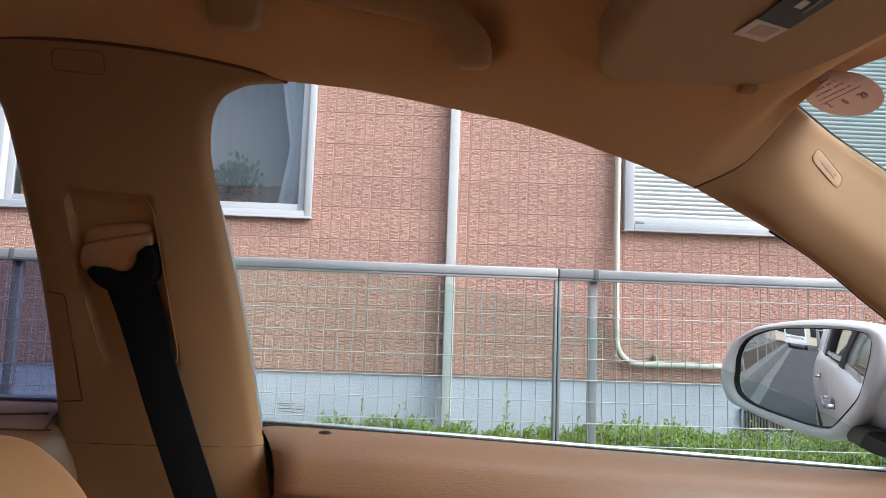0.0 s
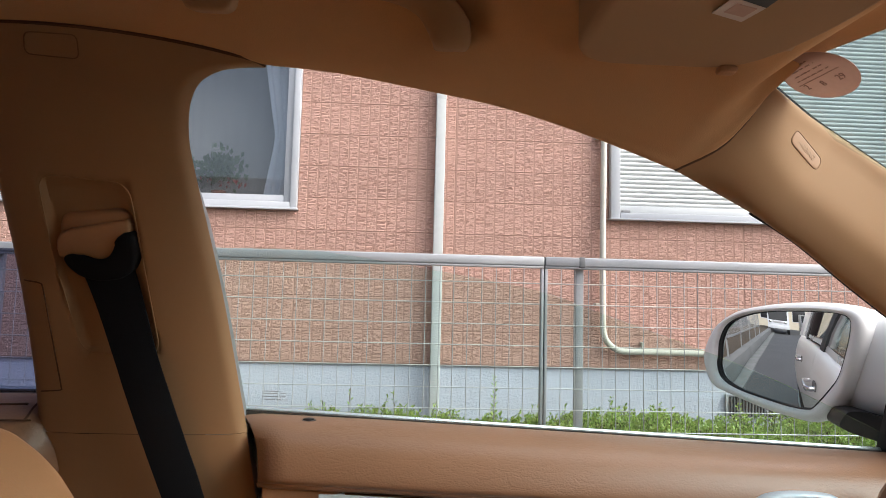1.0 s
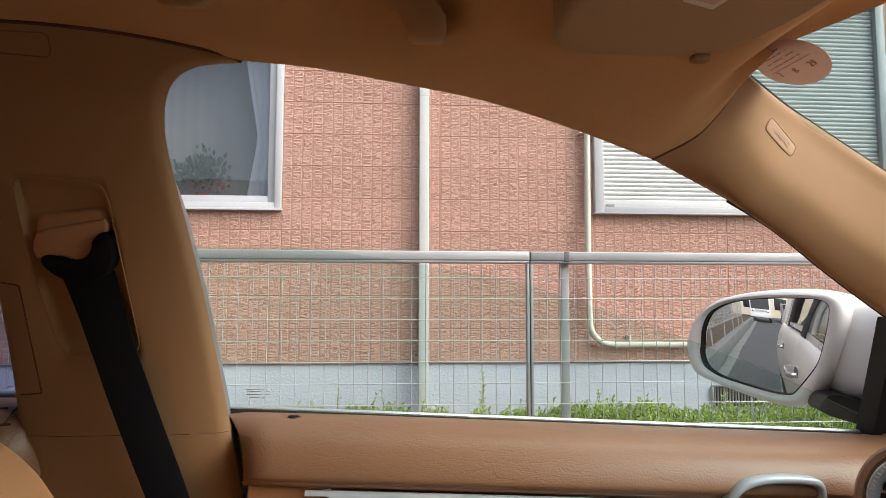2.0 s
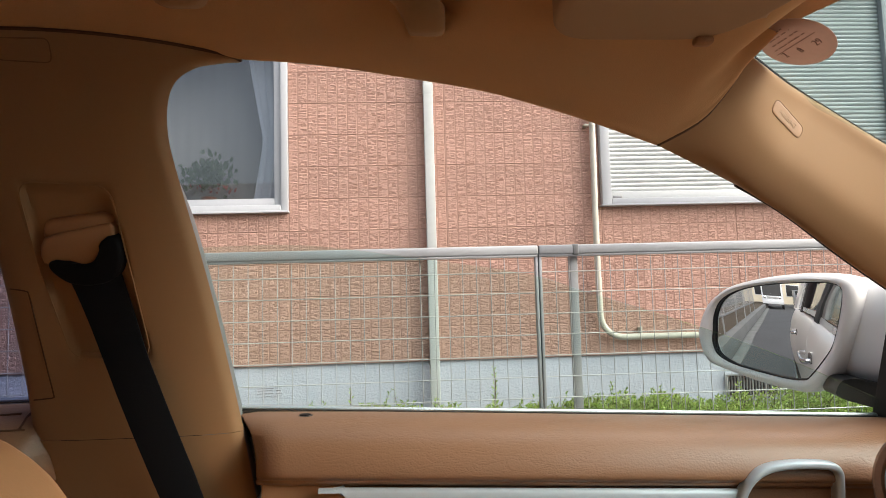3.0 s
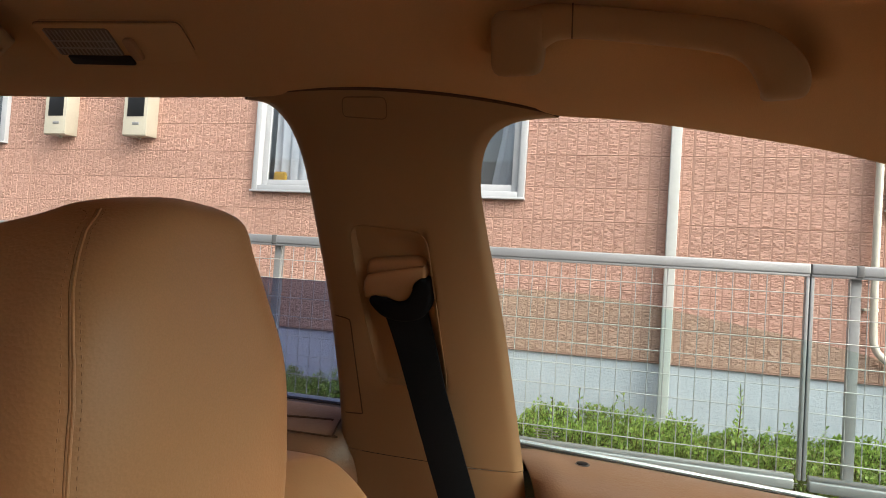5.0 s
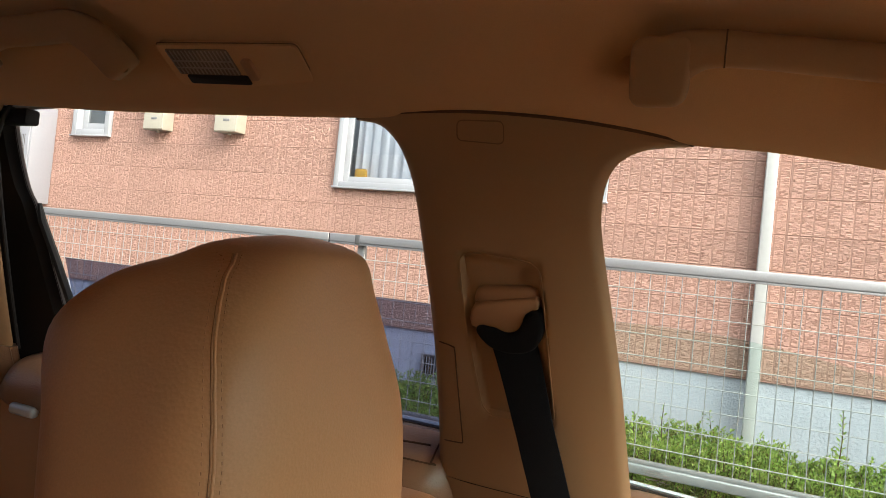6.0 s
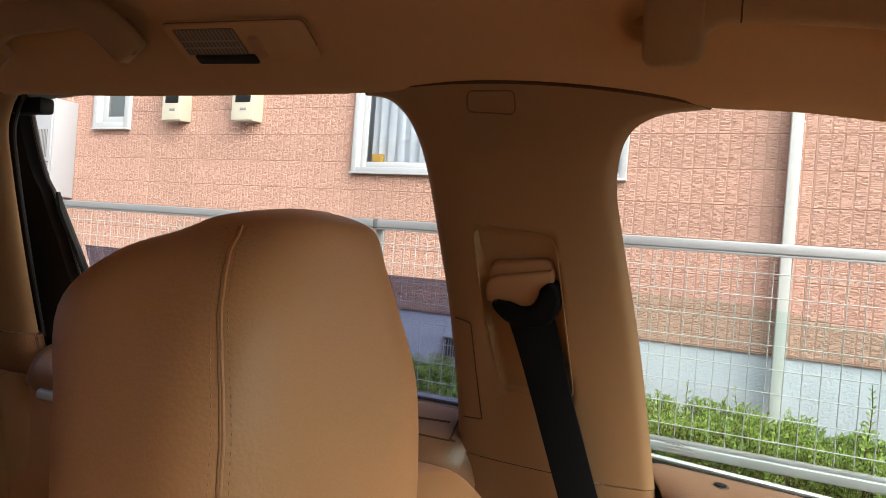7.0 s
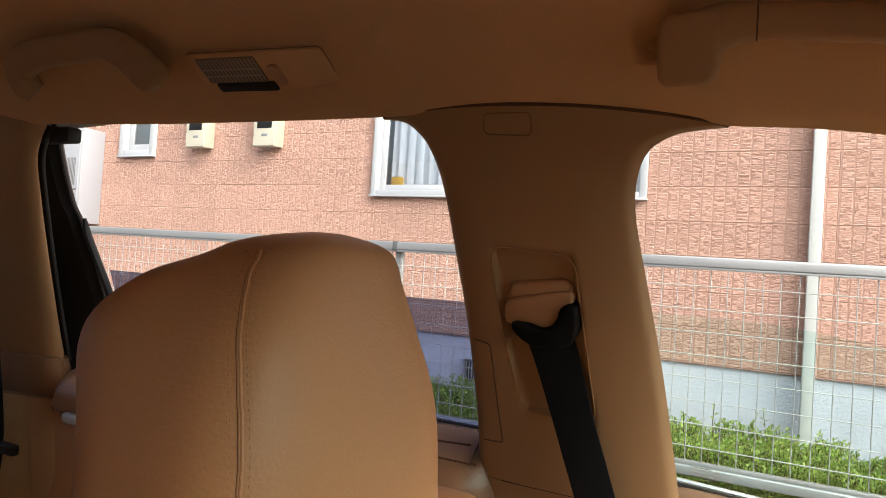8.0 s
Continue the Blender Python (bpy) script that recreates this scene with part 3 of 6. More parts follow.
for j in range(50):
    v = j / 49
    z = 1.290 - v * 0.62
    xc = -0.3672 + 0.0085 * min(1, v * 5) + v * 0.156 + 0.01 * v * v
    w = 0.0168 + 0.0034 * max(0.0, 1 - v * 7)
    off = -0.001 + 0.023 * min(1, v * 4.5) ** 2 * (3 - 2 * min(1, v * 4.5)) + 0.006 * math.sin(math.pi * min(1, v * 1.6)) + 0.07 * max(0, v - 0.35)
    wrows.append([pillar_point(xc + w * s, z + 0.0115 * s * (1 - 0.4 * v), off - 0.0012 * abs(s) ** 3 - (0.004 * s)) - Vector((0, 0.36 * max(0.0, 1.0 - z), 0)) for s in (-1, -0.94, -0.88, -0.4, 0, 0.4, 0.88, 0.94, 1)])
part("seat_belt", slab(wrows, (0, 0.0012, 0.0006)), WEB, car, "black woven seat belt webbing", 60)


# ---- doors, glass, mirror ----
def sill(x):
    return 1.1162 - 0.049 * x if x > -0.35 else 1.146


def pad_section(z0, drop=0.0):
    """Door shoulder from the glass inwards and down: (y, z)."""
    return [(0.974, z0 - 0.02), (0.9735, z0 + 0.001), (0.970, z0 + 0.0035), (0.950, z0 + 0.0045), (0.926, z0 + 0.0035), (0.904, z0 - 0.0015), (0.888, z0 - 0.011), (0.877, z0 - 0.026), (0.872, z0 - 0.042), (0.876, z0 - 0.0535 - drop), (0.884, z0 - 0.057 - drop)]


fdoor = part("front_door", slab([[Vector((x, y, z)) for y, z in ((0.893, 1.07 - 0.03 * x), (0.889, 0.98), (0.86, 0.80), (0.85, 0.55), (0.87, 0.36))] for x in (-0.222, -0.1, 0.1, 0.3, 0.5, 0.75)], (0, 0.02, 0)), TAN, car, "tan leather front door with silver trim")
rowsp = []
for i in range(46):
    u = i / 45
    x = -0.2290 + u * 0.80
    zz = sill(x)
    ramp = max(0.0, x - 0.49)
    sec = pad_section(zz + 1.6 * ramp**2, -0.0055)
    endr = max(0.0, 1 - (x + 0.2290) / 0.022)
    reach = 0.040 * max(0.0, 1 - (x + 0.2290) / 0.14) ** 1.5
    rowsp.append(spline([Vector((x + 0.004 * endr * k / 10 - reach * max(0.0, min(1.0, (y - 0.874) / 0.09)), y + 0.014 * endr**2.2, z - 0.004 * endr**2.2)) for k, (y, z) in enumerate(sec)], 34))
first = [Vector((p.x - 0.002, min(0.976, p.y + 0.03), p.z - 0.004)) for p in rowsp[0]]
part("shoulder_pad", slab([first, *rowsp], (0, 0.006, -0.006)), LEATHER, fdoor, "creased tan leather shoulder pad", 70)
# lock pin
bm = bmesh.new()
tube(bm, [(-0.185, 0.942, 1.1198), (-0.185, 0.942, 1.1303), (-0.185, 0.942, 1.1310)], [0.0062, 0.0062, 0.0042], 20)
part("lock_pin", bm, BLACK, fdoor)
bm = bmesh.new()
tube(bm, [(-0.185, 0.942, 1.1198), (-0.185, 0.942, 1.1293)], 0.0085, 20)
part("lock_collar", bm, GREYTRIM, fdoor)
# silver strip under the pad
st = []
for i in range(30):
    u = i / 29
    x = -0.150 + u * 0.430
    z = 1.0680 - 0.046 * (x + 0.172)
    t = min(1.0, u / 0.05)
    st.append([Vector((x - 0.012 * (1 - t), 0.877, z)), Vector((x - 0.012 * (1 - t), 0.8745, z - 0.004)), Vector((x, 0.875, z - 0.012 * t)), Vector((x + 0.01, 0.880, z - 0.04 * t)), Vector((x + 0.012, 0.886, z - 0.075 * t))])
part("silver_strip", slab(st, (0, 0.004, 0)), SILVER, fdoor, "satin silver trim strip", 60)
# pull handle loop round a dark recess
loop = spline([(0.262, 0.880, 0.955), (0.265, 0.877, 1.010), (0.2735, 0.875, 1.043), (0.284, 0.872, 1.0600), (0.300, 0.871, 1.0690), (0.326, 0.870, 1.0725), (0.360, 0.871, 1.0705), (0.3745, 0.873, 1.0650), (0.3785, 0.876, 1.050), (0.3785, 0.880, 1.012), (0.376, 0.884, 0.955)], 60)
bm = bmesh.new()
bar(bm, loop, (0.0045, 0.0078), (0, -1, 0), 14, 3)
part("pull_handle", bm, SILVER, fdoor, "satin silver pull handle")
bm = prism([Vector((p.x, 0.8905, p.z)) for p in loop], (0, 0.02, 0))
part("handle_recess", bm, LEATHER, fdoor)
belt = (-0.34, -0.1, 0.1, 0.3, 0.53)
part("belt_molding", slab([[Vector((x, y, sill(x) + z)) for y, z in ((0.9785, -0.004), (0.9795, 0.0052), (0.982, 0.0072), (0.986, 0.0068), (0.993, -0.01))] for x in belt], (0, 0.002, -0.004)), MOLDING, fdoor, "bright belt line moulding")
part("inner_seal", slab([[Vector((x, y, sill(x) + z)) for y, z in ((0.9725, 0.0), (0.9735, 0.0043), (0.976, 0.0046), (0.978, -0.004))] for x in belt], (0, 0, -0.006)), RUBBER, fdoor)
# rear upright of the window frame, seen past the pillar
fr = []
for f in fe[::6]:
    if f.z < 1.43:
        t = 0.012 * max(0.0, (f.z - 1.36) / 0.07)
        fr.append([on_side(f.x - 0.06, f.z, 0.05), on_side(f.x - 0.0175 - t, f.z, 0.046), on_side(f.x - 0.0145 - t, f.z, 0.052), on_side(f.x - 0.0165 - t, f.z, 0.075), on_side(f.x - 0.06, f.z, 0.08)])
part("window_frame", slab(fr, (0, 0.002, 0)), FRAMEGREY, fdoor)
# upper frame of the front window, outside the headliner edge
uf = []
for x, z in [(p.x, p.z) for p in edge_curve if p.x > -0.30] + [(p.x, p.y) for p in LOW[1:]]:
    uf.append([on_side(x, z + 0.022, 0.03), on_side(x, z + 0.034, 0.052), on_side(x, z + 0.050, 0.085), on_side(x, z + 0.11, 0.095)])
part("upper_frame", slab(uf, (0, 0.003, 0.004)), BLACK, fdoor)
# seal along the foot of the windshield pillar, set on the camera's sight line
bm = bmesh.new()
seal_line = [on_side(p.x, p.y, -0.002) for p in LOW[8:]]
tube(bm, [p + (p - VIEWPOINT) * 0.03 + Vector((0, 0, 0.0019)) for p in seal_line], [0.0018 + 0.0014 * min(1.0, k / 10) for k in range(32)], 8)
part("pillar_seal", bm, RUBBER, fdoor)
# half-lowered pane
TOPG = spline([(-0.31, 1.3155), (-0.179, 1.3155), (-0.056, 1.299), (0.065, 1.279), (0.127, 1.2595), (0.249, 1.220), (0.36, 1.180), (0.515, 1.112)], 40)
gr = [[on_side(p.x, 1.07 + (p.y - 1.07) * k / 6, 0.062) for k in range(7)] for p in TOPG]
pane = part("window_pane", slab(gr, (0, 0.0045, 0)), CLEAR, fdoor, "half-lowered greenish window pane")
pane.visible_shadow = False
# etched maker's stamp in the pane's lower corner
for x0, x1, z in ((-0.241, -0.222, 1.1580), (-0.240, -0.224, 1.1555), (-0.241, -0.223, 1.1520), (-0.238, -0.226, 1.1485), (-0.220, -0.214, 1.1555), (-0.220, -0.214, 1.1515), (-0.224, -0.219, 1.1480)):
    part("stamp_line", slab([[on_side(x, z + dz, 0.0614) for dz in (-0.0005, 0.0005)] for x in (x0, x1)], (0, 0.0003, 0)), ETCH, fdoor)

for x, z, r in ((-0.2165, 1.1500, 0.0032), (-0.2235, 1.1478, 0.0026)):
    bm = bmesh.new()
    tube(bm, [on_side(x + r * 1.15 * math.cos(2 * math.pi * k / 20), z + r * math.sin(2 * math.pi * k / 20), 0.0613) for k in range(21)], 0.00022, 5)
    part("stamp_ring", bm, ETCH, fdoor)

# mirror foot, sail panel
part("sail_panel", slab([[on_side(x, 1.06 + (zt - 1.06) * k / 4, 0.05 + 0.002 * k) for k in range(5)] for x, zt in ((0.516, 1.235), (0.57, 1.205), (0.64, 1.16), (0.74, 1.11))], (0, 0.03, 0)), BLACK, fdoor, "black mirror sail panel")
part("divider_bar", slab([[on_side(0.506 + s, z, 0.045) for s in (0, 0.012)] for z in (1.07, 1.15, 1.24)], (0, 0.03, 0)), BLACK, fdoor)

mirror = part("door_mirror", bmesh.new(), PAINT, car, "white door mirror with black foot")
MC = Vector((0.490, 1.180, 1.187))
MN = Vector((-0.876, -0.482, -0.041)).normalized()
MU = Vector((0, 0, 1))
MT = MU.cross(MN).normalized()  # towards the car
MU = MN.cross(MT).normalized()


# outlines in the mirror's plane, metres: glass and outer shell
GLASS_RIM = [(-0.0901, -0.0173), (-0.0878, -0.0004), (-0.0840, 0.0248), (-0.0688, 0.0503), (-0.0367, 0.0654), (0.0057, 0.0721), (0.0637, 0.0737), (0.0991, 0.0717), (0.1140, 0.0649), (0.1147, 0.0491), (0.1081, 0.0206), (0.0978, -0.0121), (0.0864, -0.0311), (0.0635, -0.0591), (0.0522, -0.0661), (0.0258, -0.0660), (-0.0139, -0.0597), (-0.0563, -0.0508), (-0.0828, -0.0373)]
SHELL_RIM = [(-0.1257, -0.0121), (-0.1221, 0.0096), (-0.1120, 0.0300), (-0.0950, 0.0510), (-0.0600, 0.0730), (-0.0090, 0.0843), (0.0507, 0.0887), (0.1043, 0.0859), (0.1320, 0.0770), (0.1380, 0.0500), (0.1300, 0.0150), (0.1170, -0.0200), (0.1050, -0.0470), (0.0820, -0.0760), (0.0557, -0.0872), (0.0250, -0.0855), (-0.0200, -0.0785), (-0.0750, -0.0640), (-0.1120, -0.0500)]


GLASS_RIM = [(0.115 - (0.115 - x) * 1.035, y * 1.035) for x, y in GLASS_RIM]


def mirror_ring(f, n=76):
    """A smooth closed outline between the glass edge (0) and the outer shell (1)."""
    p = [Vector(a).lerp(Vector(b), f) for a, b in zip(GLASS_RIM, SHELL_RIM)]
    m = len(p)
    out = []
    for k in range(n):
        u = k / n * m
        i, f = int(u) % m, u - int(u)
        a, b, c, d = p[i - 1], p[i], p[(i + 1) % m], p[(i + 2) % m]
        q = 0.5 * (2 * b + (c - a) * f + (2 * a - 5 * b + 4 * c - d) * f * f + (3 * b - a - 3 * c + d) * f**3)
        out.append((q.x, q.y))
    return out


if MT.y > 0:
    MT = -MT
place = lambda o, d: [MC + MT * x + MU * y + MN * d for x, y in o]
shrink = lambda k, dx: [((x - 0.012) * k + 0.012 + dx, y * k) for x, y in mirror_ring(1)]
bm = bmesh.new()
shell_rows = [place(mirror_ring(0.0), -0.012), place(mirror_ring(0.04), 0.004), place(mirror_ring(0.16), 0.0090), place(mirror_ring(0.40), 0.0105), place(mirror_ring(0.68), 0.0080), place(mirror_ring(0.90), 0.0010), place(mirror_ring(1.0), -0.010), place(mirror_ring(1.02), -0.024), place(shrink(0.97, 0), -0.046), place(shrink(0.84, 0.006), -0.076), place(shrink(0.60, 0.012), -0.098), place(shrink(0.2, 0.02), -0.108)]
vs = sheet(bm, shell_rows, closed=True)
bm.faces.new(vs[-1])
part("mirror_shell", bm, PAINT, mirror, "", 60)
bm = bmesh.new()
# slightly convex glass, bowed with a radius of about 1.4 m
dome = [[MC + MT * (0.012 + (x - 0.012) * k) + MU * y * k + MN * (-0.001 - ((x * k) ** 2 + (y * k) ** 2) / 2.8) for x, y in mirror_ring(-0.03)] for k in (1, 0.85, 0.7, 0.55, 0.4, 0.25, 0.1)]
vs = sheet(bm, dome, closed=True)
bm.faces.new(vs[-1])
g = part("mirror_glass", bm, MIRROR, mirror, "silvered mirror glass")
bm = bmesh.new()
sheet(bm, [place(mirror_ring(0.03), -0.004), place(mirror_ring(0.02), 0.0012), place(mirror_ring(-0.07), 0.0008), place(mirror_ring(-0.08), -0.006)], closed=True)
part("glass_rim", bm, RUBBER, mirror)
# neck towards the door: white above, black foot below
neck = spline([MC + MT * 0.075 - MN * 0.062 + MU * 0.002, MC + MT * 0.130 - MN * 0.056, MC + MT * 0.190 - MN * 0.052 - MU * 0.004, Vector((0.655, 0.985, 1.182))], 14)
bm = bmesh.new()
bar(bm, neck, [(0.050, 0.083 - 0.022 * i / 13) for i in range(14)], (0, 0, 1), 24, 2.8)
part("mirror_neck", bm, PAINT, mirror, "", 60)
foot = rounded([(p, q + 0.001) for p, q in ((0.503, 1.110), (0.512, 1.1300), (0.535, 1.1300), (0.565, 1.1225), (0.670, 1.100), (0.670, 1.050), (0.571, 1.086), (0.520, 1.101))], 0.008)
bm = prism([on_side(p.x, p.y, 0.145) for p in foot], (0.018, 0.055, 0), 0.004, 3)
part("mirror_foot", bm, BLACK, mirror, "black plastic mirror foot", 60)

# ---- rear door ----
rdoor = part("rear_door", slab([[Vector((x, y, z)) for y, z in ((0.893, 1.08), (0.889, 0.98), (0.86, 0.80), (0.85, 0.55), (0.87, 0.36))] for x in (-1.20, -1.0, -0.8, -0.6, -0.47)], (0, 0.02, 0)), TAN, car, "tan leather rear door")
rr = []
for i in range(40):
    u = i / 39
    x = -1.212 + u * 0.777
    e = max(0.0, 1 - (x + 1.212) / 0.05)
    sec = pad_section(sill(x) - 0.050 * e**2, 0.012 - 0.045 * e**2)
    tuck = 0.034 * max(0.0, (x + 0.475) / 0.04) ** 1.6
    rr.append(spline([Vector((x, min(0.974, y + 0.03 * e**2 + tuck), z)) for y, z in sec], 30))
part("shoulder_pad", slab(rr, (0, 0.006, -0.006)), LEATHER, rdoor, "tan leather shoulder pad", 70)
# slot and moulded line of the speaker grille in the pad's top
pad_top = lambda y: sill(-0.5) + along([(0.888, -0.011), (0.904, -0.0015), (0.926, 0.0035), (0.950, 0.0045), (0.970, 0.0035)], y)
for line, r in (([(-0.62, 0.8971), (-0.472, 0.911)], 0.0017), ([(-0.63, 0.882), (-0.467, 0.882), (-0.461, 0.888), (-0.462, 0.903), (-0.465, 0.92)], 0.0011)):
    bm = bmesh.new()
    tube(bm, [(x, y, pad_top(y) + 0.0004) for x, y, _ in spline([(x, y, 0) for x, y in line], 24)], r, 6)
    part("vent_line", bm, SEAMLINE, rdoor)
part("belt_molding", slab([[Vector((x, 0.9785, sill(x) - 0.004)), Vector((x, 0.9795, sill(x) + 0.0062)), Vector((x, 0.983, sill(x) + 0.0088)), Vector((x, 0.989, sill(x) + 0.0080)), Vector((x, 0.996, sill(x) - 0.01))] for x in (-1.2, -0.9, -0.6, -0.42)], (0, 0.002, -0.004)), MOLDING, rdoor)
part("inner_seal", slab([[Vector((x, 0.9725, sill(x))), Vector((x, 0.9735, sill(x) + 0.0048)), Vector((x, 0.976, sill(x) + 0.0050)), Vector((x, 0.978, sill(x) - 0.004))] for x in (-1.2, -0.9, -0.6, -0.42)], (0, 0, -0.006)), RUBBER, rdoor)
part("door_pull", boxed((-1.145, 0.868, 1.066), (-1.09, 0.882, 1.083), 0.006, 3), SILVER, rdoor, "satin silver pull handle")
zt = 1.308
gr = [[on_side(x, 1.08 + (zt + 0.004 * (x + 0.8) - 1.08) * k / 6, 0.062) for k in range(7)] for x in (-1.108, -1.0, -0.8, -0.6, -0.40)]
pane = part("window_pane", slab(gr, (0, 0.0045, 0)), PRIVACY, rdoor, "lowered dark privacy glass")
pane.visible_shadow = False
# black rear frame and divider of the rear window
fr = []
for x, z in spline([(-1.144, 1.52), (-1.150, 1.46), (-1.148, 1.41), (-1.138, 1.384), (-1.135, 1.352), (-1.128, 1.32), (-1.124, 1.28), (-1.115, 1.20), (-1.10, 1.12)], 24):
    fr.append([on_side(x - 0.14, z, 0.02), on_side(x - 0.085, z, 0.022), on_side(x - 0.07, z, 0.034), on_side(x - 0.012, z, 0.040), on_side(x - 0.008, z, 0.046), on_side(x, z, 0.050), on_side(x - 0.003, z, 0.056), on_side(x - 0.050, z, 0.09), on_side(x - 0.14, z, 0.09)])
part("window_frame", slab([[Vector(p) for p in r] for r in fr], (0, 0.002, 0)), BLACK, rdoor, "black rear window frame", 40)
bm = bmesh.new()
tube(bm, [on_side(-1.128, 1.385, 0.052), on_side(-1.124, 1.36, 0.048), on_side(-1.112, 1.30, 0.05), on_side(-1.095, 1.22, 0.05), on_side(-1.085, 1.15, 0.05)], [0.003, 0.006, 0.006, 0.006, 0.006], 8)
part("run_channel", bm, RUBBER, rdoor)
part("shade_hook", boxed((-1.145, 0.800, 1.490), (-1.075, 0.822, 1.512), 0.004), BLACK, rdoor, "black plastic shade hook")
part("upper_frame", slab([[on_side(x, z + 0.022, 0.03), on_side(x, z + 0.034, 0.052), on_side(x, z + 0.050, 0.085), on_side(x, z + 0.11, 0.095)] for x, z in [(p.x, p.z) for p in edge_curve if -1.25 < p.x < -0.42]], (0, 0.003, 0.004)), BLACK, rdoor)

# ---- rear pillar trim ----
CE = spline([(-1.070, 1.535), (-1.095, 1.511), (-1.112, 1.497), (-1.137, 1.465), (-1.151, 1.411), (-1.167, 1.33), (-1.184, 1.224), (-1.193, 1.152)], 30)
cr = []
for p in CE:
    cr.append([on_side(p.x - 0.06, p.y, 0.028), on_side(p.x - 0.014, p.y, 0.012), on_side(p.x - 0.002, p.y, 0.006), on_side(p.x - 0.01, p.y, -0.004), on_side(p.x - 0.035, p.y, -0.012), on_side(p.x - 0.10, p.y, -0.02), on_side(p.x - 0.25, p.y, -0.03), on_side(p.x - 0.5, p.y, -0.05), Vector((-2.0, 0.75, p.y))])
part("rear_pillar_trim", slab([spline(r, 30) for r in cr], (-0.012, 0.004, 0)), TRIM, car, "tan rear pillar cover", 60)
bm = bmesh.new()
tube(bm, [on_side(p.x - 0.004, p.y, 0.016) for p in CE], 0.003, 8)
part("door_seal", bm, RUBBER, car)
cl = []
for z in (1.158, 1.149, 1.13, 1.10, 1.075):
    cl.append([on_side(-1.262, z, 0.04), on_side(-1.196, z, 0.002), on_side(-1.192, z, -0.004), on_side(-1.21, z, -0.016), on_side(-1.26, z, -0.026), on_side(-1.40, z, -0.035), Vector((-2.0, 0.76, z))])
part("rear_quarter_pad", slab([spline(r, 20) for r in cl], (0, 0.012, 0)), LEATHER, car, "", 60)
cl = []
for z in (1.090, 1.072, 1.0, 0.9, 0.8, 0.6, 0.36):
    k = max(0.0, 1.072 - z)
    cl.append([Vector((-1.262 + 0.25 * k, 0.93, z)), Vector((-1.196 + 0.28 * k, 0.906, z)), Vector((-1.19 + 0.28 * k, 0.902, z)), Vector((-1.21 + 0.28 * k, 0.885, z)), Vector((-1.245 + 0.22 * k, 0.878, z))])
part("rear_sill_trim", slab([spline(r, 16) for r in cl], (0, 0.012, 0)), TRIM, car, "", 60)
part("wheel_arch_carpet", slab([[Vector((-1.247 + 0.22 * (1.07 - z), 0.880, z)), Vector((-1.4, 0.84, z)), Vector((-2.0, 0.80, z))] for z in (1.09, 1.07, 0.9, 0.7, 0.36)], (0, 0.02, 0)), CARPET, car, "tan carpeted side lining")
# dark sheet added behind the door gap, standing in for its shade
part("door_gap_seal", slab([[Vector((x + 0.28 * max(0.0, 1.072 - z), 0.945, z)) for x in (-1.30, -1.12)] for z in (0.40, 0.6, 0.8, 1.0, 1.072, 1.155)], (0, 0.012, 0)), RUBBER, car)
# rear seat belt against the pillar
part("rear_seat_belt", slab([[Vector((x - 0.062, y - 0.012, z)), Vector((x - 0.026, y, z))] for x, y, z in spline([(-1.150, 0.770, 1.335), (-1.170, 0.785, 1.28), (-1.200, 0.815, 1.19), (-1.232, 0.846, 1.09), (-1.256, 0.866, 1.00), (-1.275, 0.872, 0.85)], 24)], (0.001, -0.0012, 0)), WEB, car, "black rear seat belt")
part("belt_tongue", boxed((-1.275, 0.850, 1.000), (-1.232, 0.864, 1.017), 0.004, 3), BLACK, car)


# ---- headliner fittings ----
def grab_handle(line, split, off=-0.058, lift=0.010, block=None, reach=0.05):
    """Folded grab handle: a rounded bar bent into two legs, with feet that reach the roof lining. line: (x, z, half width)."""
    n_in = Vector((0, -0.95, -0.31))
    c = spline(line, 60)
    bm = bmesh.new()
    bend = lambda i: lift * max(0.0, 1 - min(i, 59 - i) / 9) ** 2
    bar(bm, [on_side(p.x, p.y, off + bend(i)) for i, p in enumerate(c)], [(p.z, 0.0095 * min(1.0, 0.55 + 0.15 * min(i, 59 - i))) for i, p in enumerate(c)], n_in, 20, 3.2)
    h = part("grab_handle", bm, TRIM, car, "tan plastic grab handle", 50)
    for p in (c[5], c[-6]):
        w = p.z * 0.7
        fo = [on_side(q.x, q.y, off) for q in rounded([(p.x - w, p.y - 0.009), (p.x + w, p.y - 0.009), (p.x + w, p.y + 0.016), (p.x - w, p.y + 0.016)], 0.006)]
        bm = bmesh.new()
        # feet run back along the sight line, hidden behind the legs
        rim = sheet(bm, [fo, [q + (q - VIEWPOINT).normalized() * reach for q in fo]], closed=True)
        bm.faces.new(rim[0])
        part("handle_foot", bm, TRIM, h)
    if block:
        x0, x1, z0, z1 = block
        o = [on_side(q.x, q.y, off + 0.010) for q in rounded([(x0, z0), (x1, z0), (x1 + 0.004, z1), (x0, z1)], 0.011)]
        part("handle_end", prism(o, n_in * 0.0200, 0.0045, 3), TRIM, h)
    for x, z0, z1 in split:
        bm = bmesh.new()
        tube(bm, [on_side(x, z0, off) + n_in * 0.0094, on_side(x, z1, off) + n_in * 0.0094], 0.0006, 6)
        part("handle_split", bm, SEAMLINE, h)
    return h


grab_handle(FRONT_GRIP, [(-0.1972, 1.512, 1.5358)], -0.078, block=(-0.2595, -0.2205, 1.4900, 1.5365))
grab_handle(REAR_GRIP, [], -0.080, 0.010, reach=0.075)

# rear reading lamp let into the headliner
LC = Vector((-0.650, 0.7330, 1.5375))
LX = Vector((1, 0.05, -0.03)).normalized()
